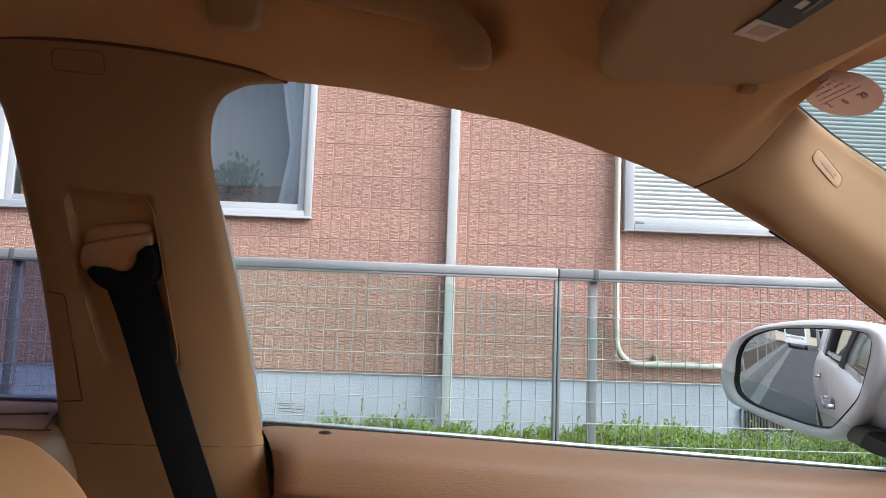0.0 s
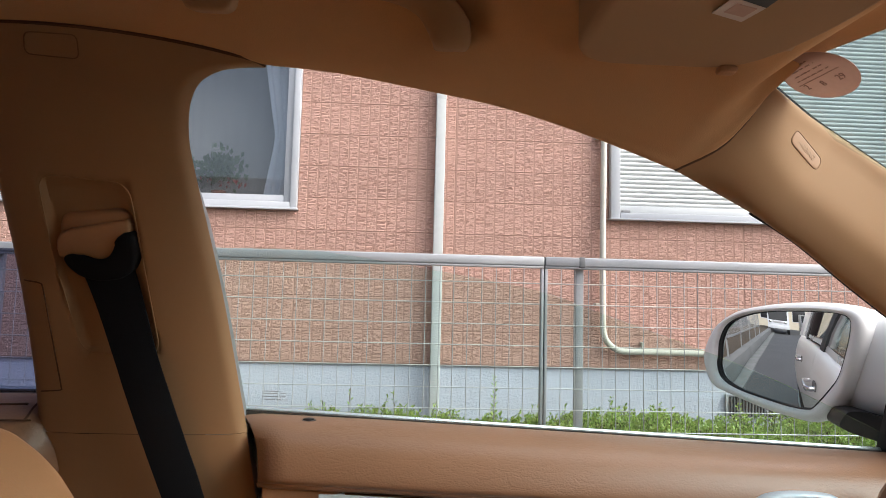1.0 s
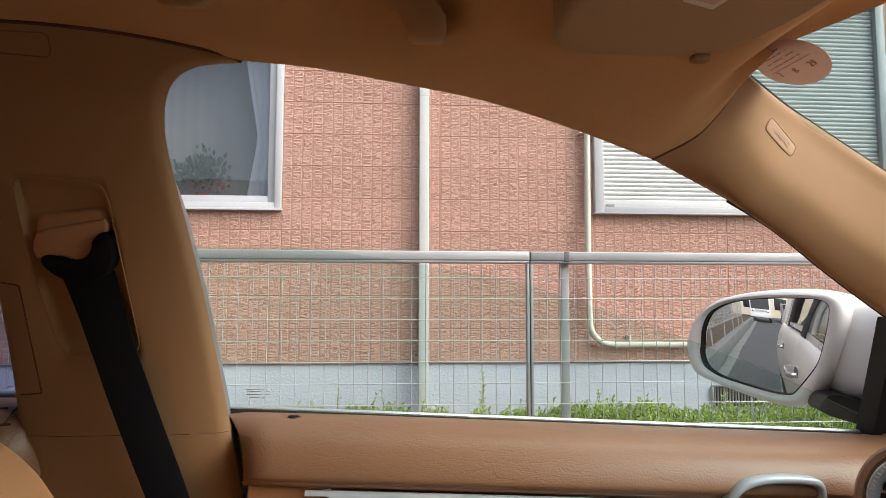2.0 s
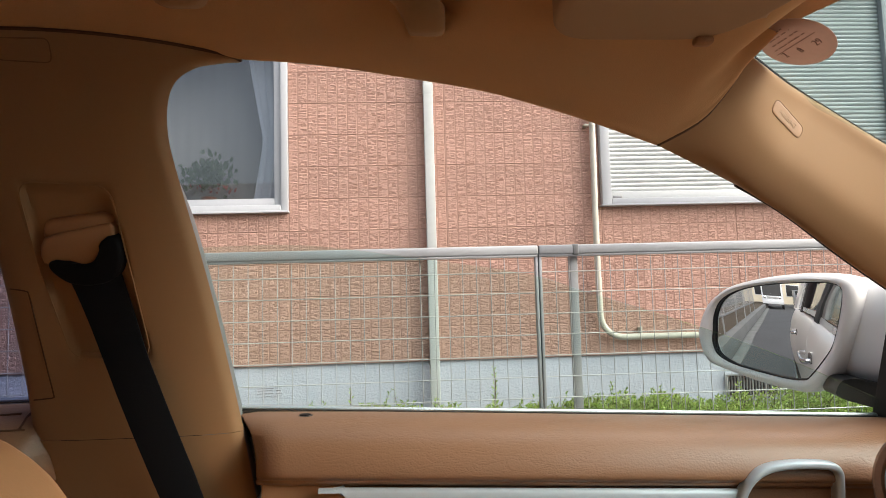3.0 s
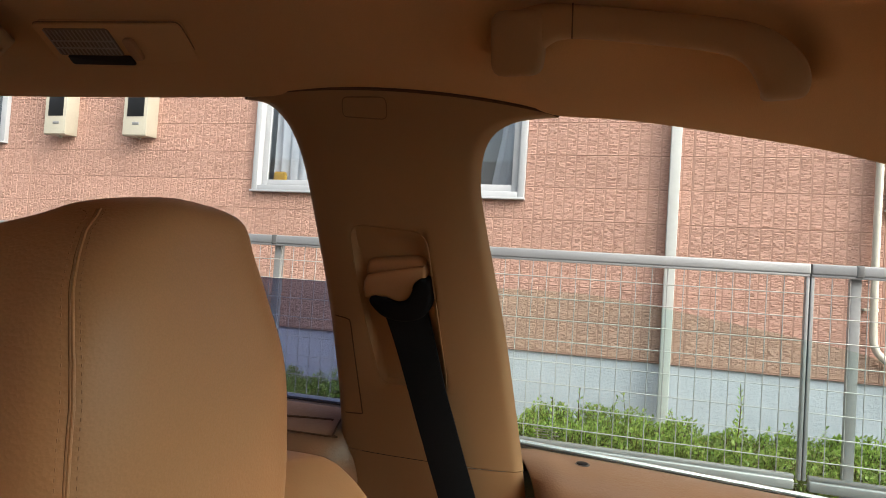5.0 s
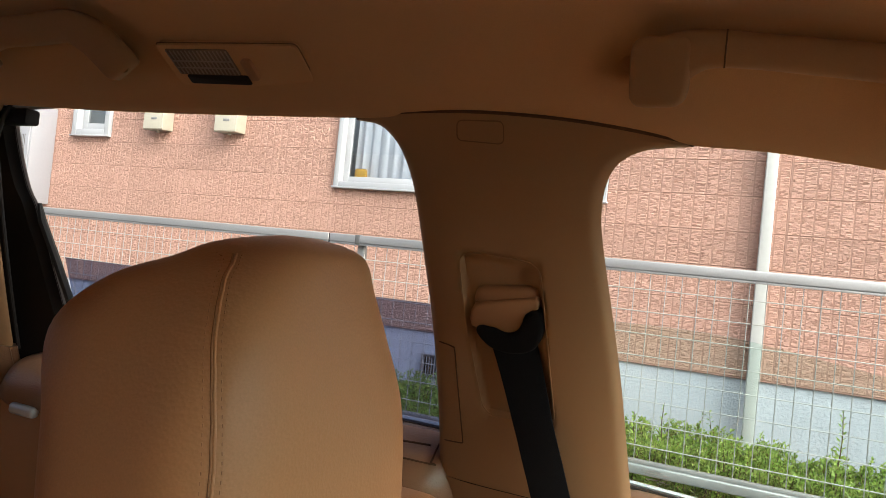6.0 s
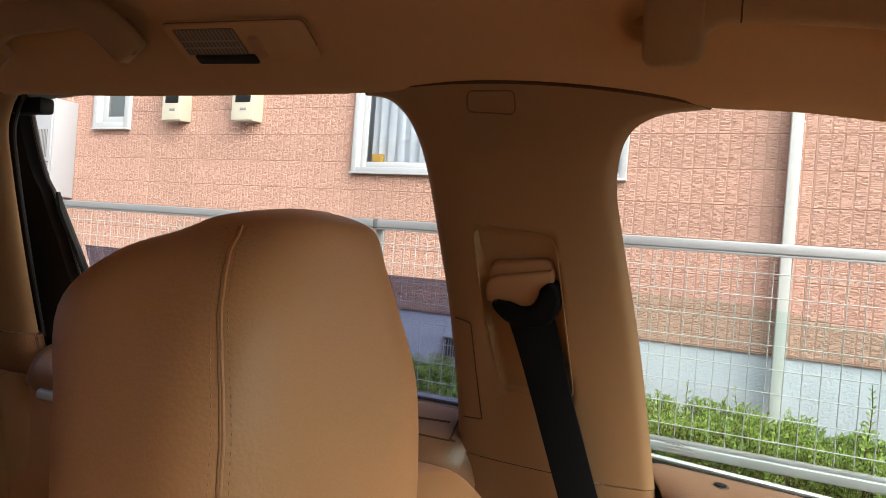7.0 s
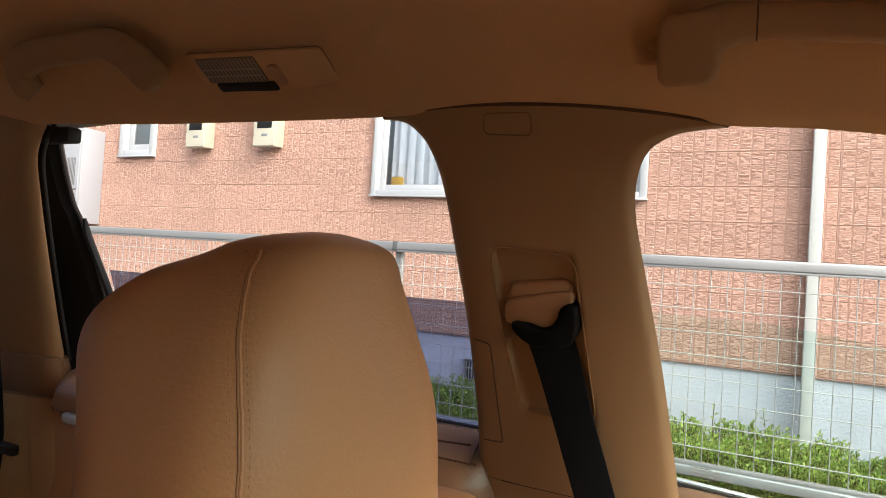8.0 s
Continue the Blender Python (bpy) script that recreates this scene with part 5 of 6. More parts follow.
part("body", prism([Vector((-16.5 + x, -1.9, z)) for x, z in ((0, 0.35), (0.05, 0.85), (-0.7, 1.0), (-1.35, 1.6), (-3.6, 1.68), (-3.9, 1.0), (-3.9, 0.35))], (0, 1.65, 0), 0.06, 3), ALU, van)
part("windscreen", slab([[Vector((-17.18, y, 1.05)), Vector((-17.80, y, 1.56))] for y in (-1.78, -0.37)], (0.05, 0, 0.03)), BLACK, van)
for y in (-1.8, -0.65):
    part("headlamp", boxed((-16.56, y, 0.72), (-16.44, y + 0.3, 0.84), 0.03), CHROME, van)
for x in (-17.2, -19.6):
    for y in (-1.85, -0.3):
        bm = bmesh.new()
        tube(bm, [(x, y - 0.08, 0.3), (x, y + 0.08, 0.3)], 0.3, 20)
        part("wheel", bm, RUBBER, van)
far = thing("far_house", "beige rendered house closing the end of the road", "house", (-28, 0, 0))
part("wall", boxed((-34, -9, -0.1), (-27, 5.5, 6.2), 0.02), mat("beige_render", (0.50, 0.44, 0.34), 0.9, vary=0.1, big=0.8, fine=20), far)
part("roof", prism([Vector((-34.4, y, z)) for y, z in ((-9.6, 6.15), (5.9, 6.15), (-1.8, 8.6))], (7.9, 0, 0)), ROOF, far)
for y in (-5, -1.5, 2.5):
    for z in (1.0, 3.9):
        w = part("window", boxed((-27.02, y, z), (-26.95, y + 1.5, z + 1.2), 0.01), BLACK, far)
        part("frame", boxed((-27.0, y - 0.06, z - 0.06), (-26.97, y + 1.56, z + 1.26), 0.005), VINYL, w)

# all three stand farther down the road
truck.location.x -= 7.5
van.location.x -= 7.0
far.location.x -= 9.0

# ---- outside: ground, road, planting strip, fence, house ----
WALL_Y, FENCE_Y, BASE_Z, SILL_Z = 4.424, 2.408, 0.32, 0.852

bm = bmesh.new()
sheet(bm, [[(x, y, 0.0) for x in (-400, -40, -15, 0, 15, 40, 400)] for y in (-400, -40, -10, 0, 2.2, 40, 400)])
lone("ground", bm, ASPHALT, "dark grey asphalt road surface", "ground", kind="structure")
bm = boxed((-60, -40, -0.05), (60, -1.6, 0.03), 0.01)
lone("pavement", bm, CONCRETE, "pale concrete forecourt across the road", "pavement", kind="structure")
bm = boxed((-30, 2.26, -0.1), (14, 2.50, 0.34), 0.012)
lone("kerb_wall", bm, mat("kerb_concrete", (0.19, 0.19, 0.185), 0.9, vary=0.2, big=1.5, fine=60, bump=0.4), "low concrete kerb wall carrying the fence", "kerb", kind="structure")
bm = bmesh.new()
for i in range(36):
    box(bm, (-24 + i * 0.9, 2.02, -0.02), (-23.12 + i * 0.9, 2.255, 0.035), 0.008)
lone("gutter", bm, mat("gutter_concrete", (0.19, 0.19, 0.185), 0.9, vary=0.2, fine=60, bump=0.4), "row of concrete gutter slabs along the road edge", "gutter", kind="structure")
bm = bmesh.new()
sheet(bm, [[(x * 0.5, y, BASE_Z - 0.02 + 0.03 * noise.noise((x * 0.7, y * 2, 3))) for x in range(-58, 28)] for y in (2.49, 2.7, 3.0, 3.3, 3.7, 4.1, 4.5)])
lone("planting_strip", bm, SOIL, "bare brown soil strip beside the house", "soil", kind="structure")

# plain wall closing the road's other side, out of view, added to cut sky light
bm = boxed((-30, -7.2, -0.1), (16, -7.0, 4.2), 0.01)
lone("wall_south", bm, mat("grey_render", (0.50, 0.49, 0.46), 0.9, vary=0.1, big=0.8, fine=25), "plain rendered wall added across the road to cut sky light", "wall", kind="structure")

# house: wall core, foundation, siding boards, roof
house = thing("house", "two-storey house with salmon moulded siding and pale rough plaster base", "house", (0, WALL_Y, 0.3))
ROW_H, ROW_0 = 0.2162, 0.852
OPEN = [(-2.92, -0.84, 1.85, 3.05), (1.26, 3.40, 1.85, 3.60), (-5.915, -5.42, 2.205, 2.90)]


def wall_blocks(x0, x1, z0, z1):
    """Spans of one wall, cut round the openings."""
    xs = sorted({x0, x1, *[v for o in OPEN for v in o[:2]]})
    for a, b in zip(xs, xs[1:]):
        z = z0
        for lo, hi in sorted([(o[2], o[3]) for o in OPEN if o[0] <= a + 1e-6 and b <= o[1] + 1e-6]):
            yield a, b, z, lo
            z = hi
        yield a, b, z, z1


BACKING = mat("siding_backing", (0.36, 0.215, 0.18), 0.9)
for a, b, lo, hi in wall_blocks(-9.0, 7.0, SILL_Z - 0.01, 5.9):
    part("wall_core", boxed((a, WALL_Y + 0.008, lo), (b, WALL_Y + 0.17, hi), 0.0), BACKING, house)
bm = boxed((-9.0, WALL_Y + 0.014, -0.1), (7.0, WALL_Y + 0.2, SILL_Z - 0.008), 0.004)
bmesh.ops.subdivide_edges(bm, edges=[e for e in bm.edges if abs(e.verts[0].co.x - e.verts[1].co.x) > 1], cuts=40)
part("foundation", bm, PLASTER, house, "pale blue-grey rough plaster foundation")
part("drip_strip", boxed((-9.0, WALL_Y - 0.003, SILL_Z - 0.0075), (7.0, WALL_Y + 0.03, SILL_Z - 0.0015), 0.001), BACKING, house, "dark metal starter strip")
for lo, hi in (((-9.0, 4.6, -0.1), (-8.85, 12, 5.9)), ((6.85, 4.6, -0.1), (7.0, 12, 5.9)), ((-9.0, 11.9, -0.1), (7.0, 12.05, 5.9))):
    part("outer_wall", boxed(lo, hi, 0.005), SIDING, house)
bm = bmesh.new()
for s in (0, 1):
    ridge, eave = 8.2, (3.85 if s == 0 else 12.6)
    sheet(bm, [[(x, eave, 5.85) for x in (-9.6, 7.6)], [(x, ridge, 7.6) for x in (-9.6, 7.6)]])
    sheet(bm, [[(x, eave, 5.75) for x in (-9.6, 7.6)], [(x, ridge, 7.5) for x in (-9.6, 7.6)]])
sheet(bm, [[(-9.6, 3.85, 5.75), (7.6, 3.85, 5.75)], [(-9.6, 3.85, 5.85), (7.6, 3.85, 5.85)]])
part("roof", bm, ROOF, house, "dark tiled gable roof")

# boards: rows of moulded siding, each its own piece near the road; the upper storey joined
JOINTS = [-9.0, -8.09, -7.18, -6.27, -5.12, -4.57, -3.48, -2.92, -1.75, -0.84, 0.205, 1.26, 2.2, 3.40, 4.3, 5.2, 6.1, 7.0]
upper = bmesh.new()
cache = {}


def chips_on(x0, x1, h, rng, verts, faces):
    """Split-stone chips filling one pad: wedge-shaped, each tipped its own way."""
    z = 0.004
    while z < h - 0.006:
        dz = min(rng.uniform(0.0075, 0.0125), h - 0.003 - z)
        x = x0 - rng.uniform(0.0, 0.006)
        while x < x1 - 0.004:
            dx = rng.uniform(0.014, 0.034)
            a, b = max(x0, x), min(x1, x + dx)
            x += dx
            if b - a < 0.004:
                continue
            lift, tip, yaw = rng.uniform(0.0012, 0.0036), rng.uniform(-0.0021, 0.0019), rng.uniform(-0.0010, 0.0010)
            e, k = 0.0011, len(verts)
            verts += [(a, 0.0025, z), (b, 0.0025, z), (b, 0.0025, z + dz), (a, 0.0025, z + dz)]
            j = [rng.uniform(-0.0011, 0.0014) for _ in range(8)]
            top = ((a + e + j[0], z + e + j[1], -1, -1), (b - e - j[2], z + e + j[3], 1, -1), (b - e - j[4], z + dz - e - j[5], 1, 1), (a + e + j[6], z + dz - e - j[7], -1, 1))
            verts += [(q, 0.0022 - max(0.0002, lift + tip * v + yaw * u), r) for q, r, u, v in top]
            faces += [(k + 4, k + 5, k + 6, k + 7), *[(k + c, k + (c + 1) % 4, k + 4 + (c + 1) % 4, k + 4 + c) for c in range(4)]]
        z += dz


def board_mesh(w, h, first, kind):
    """One moulded board: pads of chips between narrow upright strips, 66 mm apart; first: where its first strip lies."""
    key = (round(w, 3), round(h, 3), round(first, 3), kind)
    if key not in cache:
        rng = random.Random(str(key))
        g, d = 0.0006, 0.018
        verts = [(x, y, z) for y, e in ((d, g), (0.004, g), (0.0022, g + 0.0025)) for x, z in ((e, e), (w - e, e), (w - e, h - e), (e, h - e))]
        faces = [(4 * r + c, 4 * r + (c + 1) % 4, 4 * r + 4 + (c + 1) % 4, 4 * r + 4 + c) for r in range(2) for c in range(4)] + [(8, 9, 10, 11)]
        base = len(faces)
        edges = [c for c in (first + 0.066 * k for k in range(-1, int(w / 0.066) + 2)) if 0.0 < c < w]
        for a, b in zip([0.0, *edges], [*edges, w]):
            chips_on(max(0.003, a + 0.0042), min(w - 0.003, b - 0.0042), h, rng, verts, faces)
        me = bpy.data.meshes.new("siding_board")
        me.from_pydata(verts, [], faces)
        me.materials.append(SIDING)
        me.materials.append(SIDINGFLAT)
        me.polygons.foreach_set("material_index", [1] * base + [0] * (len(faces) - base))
        me.update()
        cache[key] = me
    return cache[key]


boards = []
for r in range(24):
    z0, z1 = max(SILL_Z, ROW_0 + r * ROW_H), ROW_0 + (r + 1) * ROW_H
    for a, b in zip(JOINTS, JOINTS[1:]):
        spans = [(a, b, z0, z1)]
        for ox0, ox1, oz0, oz1 in OPEN:
            nxt = []
            for s in spans:
                if s[2] >= oz1 - 1e-6 or s[3] <= oz0 + 1e-6 or s[0] >= ox1 - 1e-6 or s[1] <= ox0 + 1e-6:
                    nxt.append(s)
                    continue
                if s[0] < ox0: nxt.append((s[0], ox0, s[2], s[3]))
                if s[1] > ox1: nxt.append((ox1, s[1], s[2], s[3]))
                lo, hi = max(s[0], ox0), min(s[1], ox1)
                if s[2] < oz0 - 0.01: nxt.append((lo, hi, s[2], oz0))
                if s[3] > oz1 + 0.01: nxt.append((lo, hi, oz1, s[3]))
            spans = nxt
        for s in spans:
            if s[1] - s[0] > 0.02:
                boards.append(s)
for x0, x1, z0, z1 in boards:
    if z0 < 3.2 and -7.2 < x0 < 5.0:
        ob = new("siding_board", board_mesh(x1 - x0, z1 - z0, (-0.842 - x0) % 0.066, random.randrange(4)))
        under(ob, house)
        ob.location = (x0, WALL_Y + random.uniform(-0.0006, 0.0006), z0)
    else:
        box(upper, (x0 + 0.003, WALL_Y, z0 + 0.003), (x1 - 0.003, WALL_Y + 0.015, z1 - 0.003))
tagged(part("upper_siding", upper, SIDING, house), kind="stuff")


def house_window(name, x0, x1, z0, z1, label, rail=0.062, bays=2):
    """White vinyl window: outer frame, sill, sliding sashes with glass."""
    w = thing(name, label, "window", ((x0 + x1) / 2, WALL_Y, z0), kind="structure")
    f = bmesh.new()
    ya, yb = WALL_Y - 0.034, WALL_Y + 0.09
    t = rail * 0.72
    box(f, (x0, ya, z0), (x0 + t, yb, z1), 0.004)
    box(f, (x1 - t, ya, z0), (x1, yb, z1), 0.004)
    box(f, (x0 + t + 0.001, ya, z0), (x1 - t - 0.001, yb, z0 + t), 0.004)
    box(f, (x0 + t + 0.001, ya, z1 - t), (x1 - t - 0.001, yb, z1), 0.004)
    part("window_frame", f, VINYL, w)
    part("window_sill", boxed((x0 - 0.006, ya - 0.016, z0 - 0.008), (x1 + 0.006, WALL_Y + 0.02, z0 + 0.006), 0.002), VINYL, w)
    step = (x1 - x0 - 2 * t) / bays
    for i in range(bays):
        a, b = x0 + t + i * step - (0.02 if i else 0), x0 + t + (i + 1) * step
        y = WALL_Y + (0.012 if i % 2 else 0.042)
        s = bmesh.new()
        e = rail * 0.78
        lo, hi = z0 + t, z1 - t
        box(s, (a, y - 0.013, lo), (a + e, y + 0.013, hi), 0.003)
        box(s, (b - e, y - 0.013, lo), (b, y + 0.013, hi), 0.003)
        box(s, (a + e, y - 0.013, lo), (b - e, y + 0.013, lo + e), 0.003)
        box(s, (a + e, y - 0.013, hi - e), (b - e, y + 0.013, hi), 0.003)
        sash = part("sash", s, VINYL, w)
        pane = part("pane", boxed((a + e, y - 0.003, lo + e), (b - e, y + 0.003, hi - e)), WINDOWGLASS, sash)
        pane.visible_shadow = False
    return w


house_window("window_1", -2.92, -0.84, 1.85, 3.05, "wide white vinyl sliding window with pale curtains behind")
house_window("window_2", -5.915, -5.42, 2.205, 2.90, "small white vinyl window with dark glass", 0.085, 1)
# room behind the wide window
bm = bmesh.new()
box(bm, (-3.3, WALL_Y + 1.6, 0.9), (-0.4, WALL_Y + 1.65, 3.4))
box(bm, (-3.35, WALL_Y + 0.18, 0.9), (-3.3, WALL_Y + 1.65, 3.4))
box(bm, (-0.4, WALL_Y + 0.18, 0.9), (-0.35, WALL_Y + 1.65, 3.4))
box(bm, (-3.35, WALL_Y + 0.18, 0.85), (-0.35, WALL_Y + 1.65, 0.9))
box(bm, (-3.35, WALL_Y + 0.18, 3.4), (-0.35, WALL_Y + 1.65, 3.45))
box(bm, (-6.1, WALL_Y + 0.5, 1.6), (-5.2, WALL_Y + 0.55, 3.2))
part("inner_room", bm, mat("room_paint", (0.42, 0.42, 0.43), 0.9), house)


def curtain(x0, x1, z0, z1, y, folds, name, lean=0.0):
    """A hanging curtain with soft folds; lean draws its lower edge aside."""
    bm = bmesh.new()
    n = folds * 8
    rows = []
    for j in range(13):
        v = j / 12
        pull = lean * (1 - abs(2 * v - 0.8)) if lean else 0
        rows.append([(x0 + (x1 - x0) * i / n + pull * (1 - i / n), y + 0.008 * math.sin(i / 8 * 2 * math.pi + 0.6 * math.sin(3 * v + i)), z0 + (z1 - z0) * v) for i in range(n + 1)])
    sheet(bm, rows)
    return lone(name, bm, CURTAIN, "pale grey-blue curtain hanging behind the window", "curtain")


# flat grey sheets added behind the panes in place of their hazy reflection
veil = bmesh.new()
sheet(veil, [[(-1.97 + 1.08 * i / 90, WALL_Y + 0.30 + 0.0015 * math.sin(i * 0.9), z) for i in range(91)] for z in (1.95, 2.3, 2.7, 3.03)])
sheet(veil, [[(-5.9 + 0.46 * i / 12, WALL_Y + 0.12, z) for i in range(13)] for z in (2.25, 2.55, 2.86)])
lone("net_curtain", veil, mat("veil_grey", (0.34, 0.335, 0.335), 0.95, vary=0.05, fine=300), "grey sheet added behind the window to give its hazy reflection", "curtain")
curtain(-1.13, -0.90, 1.93, 3.02, WALL_Y + 0.16, 3, "curtain", 0.09)
curtain(-2.86, -1.95, 1.93, 3.02, WALL_Y + 0.17, 10, "curtain")
bm = bmesh.new()
box(bm, (-2.9, WALL_Y + 0.10, 1.86), (-0.86, WALL_Y + 0.36, 1.915), 0.004)
part("inner_sill", bm, VINYL, house)


def clump(n, c, size, leaf, rng, up=0.5):
    """A mesh of many small pointed leaves scattered in a soft ellipsoid."""
    bm = bmesh.new()
    for _ in range(n):
        d = Vector((rng.gauss(0, 0.45), rng.gauss(0, 0.45), rng.gauss(0, 0.45)))
        p = Vector(c) + Vector((d.x * size[0], d.y * size[1], d.z * size[2]))
        a = Vector((rng.uniform(-1, 1), rng.uniform(-1, 1), rng.uniform(-0.3, 1) + up)).normalized()
        s = a.orthogonal().normalized()
        s.rotate(Matrix.Rotation(rng.uniform(0, 6.3), 3, a))
        l, w = leaf * rng.uniform(0.6, 1.3), leaf * 0.28
        bm.faces.new([bm.verts.new(q) for q in (p, p + a * l * 0.5 + s * w, p + a * l, p + a * l * 0.5 - s * w)])
    return bm


rng = random.Random(5)
plant = thing("potted_plant", "small green houseplant with red flowers on the inner sill", "plant", (-1.42, WALL_Y + 0.2, 1.915))
# leaf and petal tones greyed to paint in the pane's reflected haze
part("foliage", clump(300, (-1.42, WALL_Y + 0.2, 2.13), (0.17, 0.06, 0.12), 0.055, rng), leaf_mat("house_leaf", (0.085, 0.125, 0.075), (0.14, 0.19, 0.115)), plant)
part("flowers", clump(22, (-1.36, WALL_Y + 0.15, 2.03), (0.20, 0.04, 0.04), 0.035, rng), mat("red_petal", (0.32, 0.06, 0.055), 0.6, bump=0), plant)
bm = bmesh.new()
tube(bm, [(-1.42, WALL_Y + 0.2, 1.917), (-1.42, WALL_Y + 0.2, 1.99)], [0.035, 0.05], 14)
part("pot", bm, mat("clay_pot", (0.30, 0.12, 0.07), 0.8), plant)
bm = bmesh.new()
box(bm, (-2.83, WALL_Y + 0.11, 1.917), (-2.72, WALL_Y + 0.14, 2.02), 0.02, 3)
lone("plush_toy", bm, mat("yellow_plush", (0.75, 0.42, 0.03), 0.9, fine=300, bump=0.6), "small rounded yellow object on the inner sill", "ornament")

# roller shutter window
sh = thing("window_3", "closed white roller shutter in a white window frame", "shutter", (2.24, WALL_Y, 1.85), kind="structure")
f = bmesh.new()
box(f, (1.26, WALL_Y - 0.045, 1.85), (1.325, WALL_Y + 0.08, 3.50), 0.004)
box(f, (3.335, WALL_Y - 0.045, 1.85), (3.40, WALL_Y + 0.08, 3.50), 0.004)
box(f, (1.326, WALL_Y - 0.045, 1.85), (3.334, WALL_Y + 0.08, 1.893), 0.004)
box(f, (1.22, WALL_Y - 0.15, 3.44), (3.44, WALL_Y + 0.08, 3.70), 0.01)
part("window_frame", f, VINYL, sh)
part("window_sill", boxed((1.25, WALL_Y - 0.062, 1.842), (3.41, WALL_Y + 0.0, 1.853), 0.002), VINYL, sh)
part("bottom_bar", boxed((1.328, WALL_Y - 0.018, 1.895), (3.332, WALL_Y + 0.012, 1.945), 0.004), SHUTTER, sh)
part("latch", boxed((1.34, WALL_Y - 0.03, 1.897), (1.40, WALL_Y - 0.019, 1.915), 0.003), POSTGREY, sh)
slat = bmesh.new()
prof = [(0.004, 0.0), (-0.004, 0.003), (-0.010, 0.012), (-0.010, 0.021), (-0.004, 0.028), (0.006, 0.0295)]
sheet(slat, [[(x, WALL_Y + py, pz) for x in (1.328, 3.332)] for py, pz in prof])
slat_mesh = finish(slat, "slat", SHUTTER, 50)
for i in range(50):
    ob = new("slat", slat_mesh)
    under(ob, sh)
    ob.location = (0, 0, 1.946 + i * 0.0305)

# downpipe and conduit on the wall
dp = thing("downpipe", "white square downpipe fixed to the house wall", "pipe", (0.101, WALL_Y - 0.056, 0.32))
bm = bmesh.new()
box(bm, (0.0665, WALL_Y - 0.070, 0.3), (0.1305, WALL_Y - 0.018, 5.7), 0.005, 3)
part("pipe", bm, PIPEWHITE, dp)
for z in (2.62, 4.2):
    bm = bmesh.new()
    box(bm, (0.0650, WALL_Y - 0.0715, z), (0.1320, WALL_Y - 0.0165, z + 0.07), 0.005, 3)
    part("socket", bm, PIPEWHITE, dp)
    part("bracket", boxed((0.085, WALL_Y - 0.03, z + 0.03), (0.117, WALL_Y + 0.0, z + 0.05), 0.003), ALU, dp)
cd = thing("conduit", "cream plastic pipe bending along the house wall", "pipe", (1.208, WALL_Y - 0.04, 1.0))
x, zb, R = 1.208, 0.9635, 0.15
pts = [(x + 0.004 * math.sin(z * 3), WALL_Y - 0.045, z) for z in (5.6, 4.6, 3.6, 3.0, 2.6, 2.2, 1.8, 1.5, 1.25)] + [
    (x + R - R * math.cos(a), WALL_Y - 0.045, zb + R - R * math.sin(a)) for a in (k * math.pi / 16 for k in range(9))
] + [(1.6, WALL_Y - 0.045, zb), (2.3, WALL_Y - 0.045, zb - 0.006), (3.0, WALL_Y - 0.045, zb - 0.01), (4.6, WALL_Y - 0.045, zb - 0.02)]
bm = bmesh.new()
tube(bm, pts, 0.0205, 16)
part("conduit_pipe", bm, PIPECREAM, cd)
for z in (1.272, 2.4):
    bm = bmesh.new()
    tube(bm, [(x, WALL_Y - 0.045, z - 0.008), (x, WALL_Y - 0.045, z + 0.008)], 0.0225, 16)
    box(bm, (x - 0.052, WALL_Y - 0.050, z - 0.007), (x - 0.02, WALL_Y + 0.0, z + 0.007), 0.002)
    part("clip", bm, PIPECREAM, cd)
for x in (1.478, 2.3, 3.1):
    bm = bmesh.new()
    tube(bm, [(x - 0.009, WALL_Y - 0.045, zb), (x + 0.009, WALL_Y - 0.045, zb)], 0.0225, 16)
    box(bm, (x - 0.008, WALL_Y - 0.050, zb + 0.02), (x + 0.008, WALL_Y + 0.0, zb + 0.062), 0.002)
    part("clip", bm, PIPECREAM, cd)


FACE_Y = WALL_Y - 0.014


def floor_vent(x0, x1, z0, z1):
    v = thing("foundation_vent", "dark slatted ventilation grille in the house foundation", "vent", ((x0 + x1) / 2, FACE_Y + 0.02, z0), group="foundation vents")
    part("backing", boxed((x0, FACE_Y + 0.022, z0), (x1, FACE_Y + 0.034, z1)), RUBBER, v)
    f = bmesh.new()
    for a, b in (((x0 - 0.012, z0 - 0.012), (x1 + 0.012, z0)), ((x0 - 0.012, z1), (x1 + 0.012, z1 + 0.012)), ((x0 - 0.012, z0), (x0, z1)), ((x1, z0), (x1 + 0.012, z1))):
        box(f, (a[0], FACE_Y + 0.008, a[1]), (b[0], FACE_Y + 0.034, b[1]), 0.002)
    part("frame", f, POSTGREY, v)
    n = int((x1 - x0) / 0.021)
    sm = finish(boxed((0, FACE_Y + 0.012, z0 + 0.004), (0.006, FACE_Y + 0.026, z1 - 0.004), 0.002, 1), "slat", POSTGREY)
    for i in range(n):
        ob = new("slat", sm)
        under(ob, v)
        ob.location = (x0 + 0.006 + i * 0.021, 0, 0)


floor_vent(2.07, 2.56, 0.545, 0.675)
floor_vent(-2.03, -1.60, 0.545, 0.675)


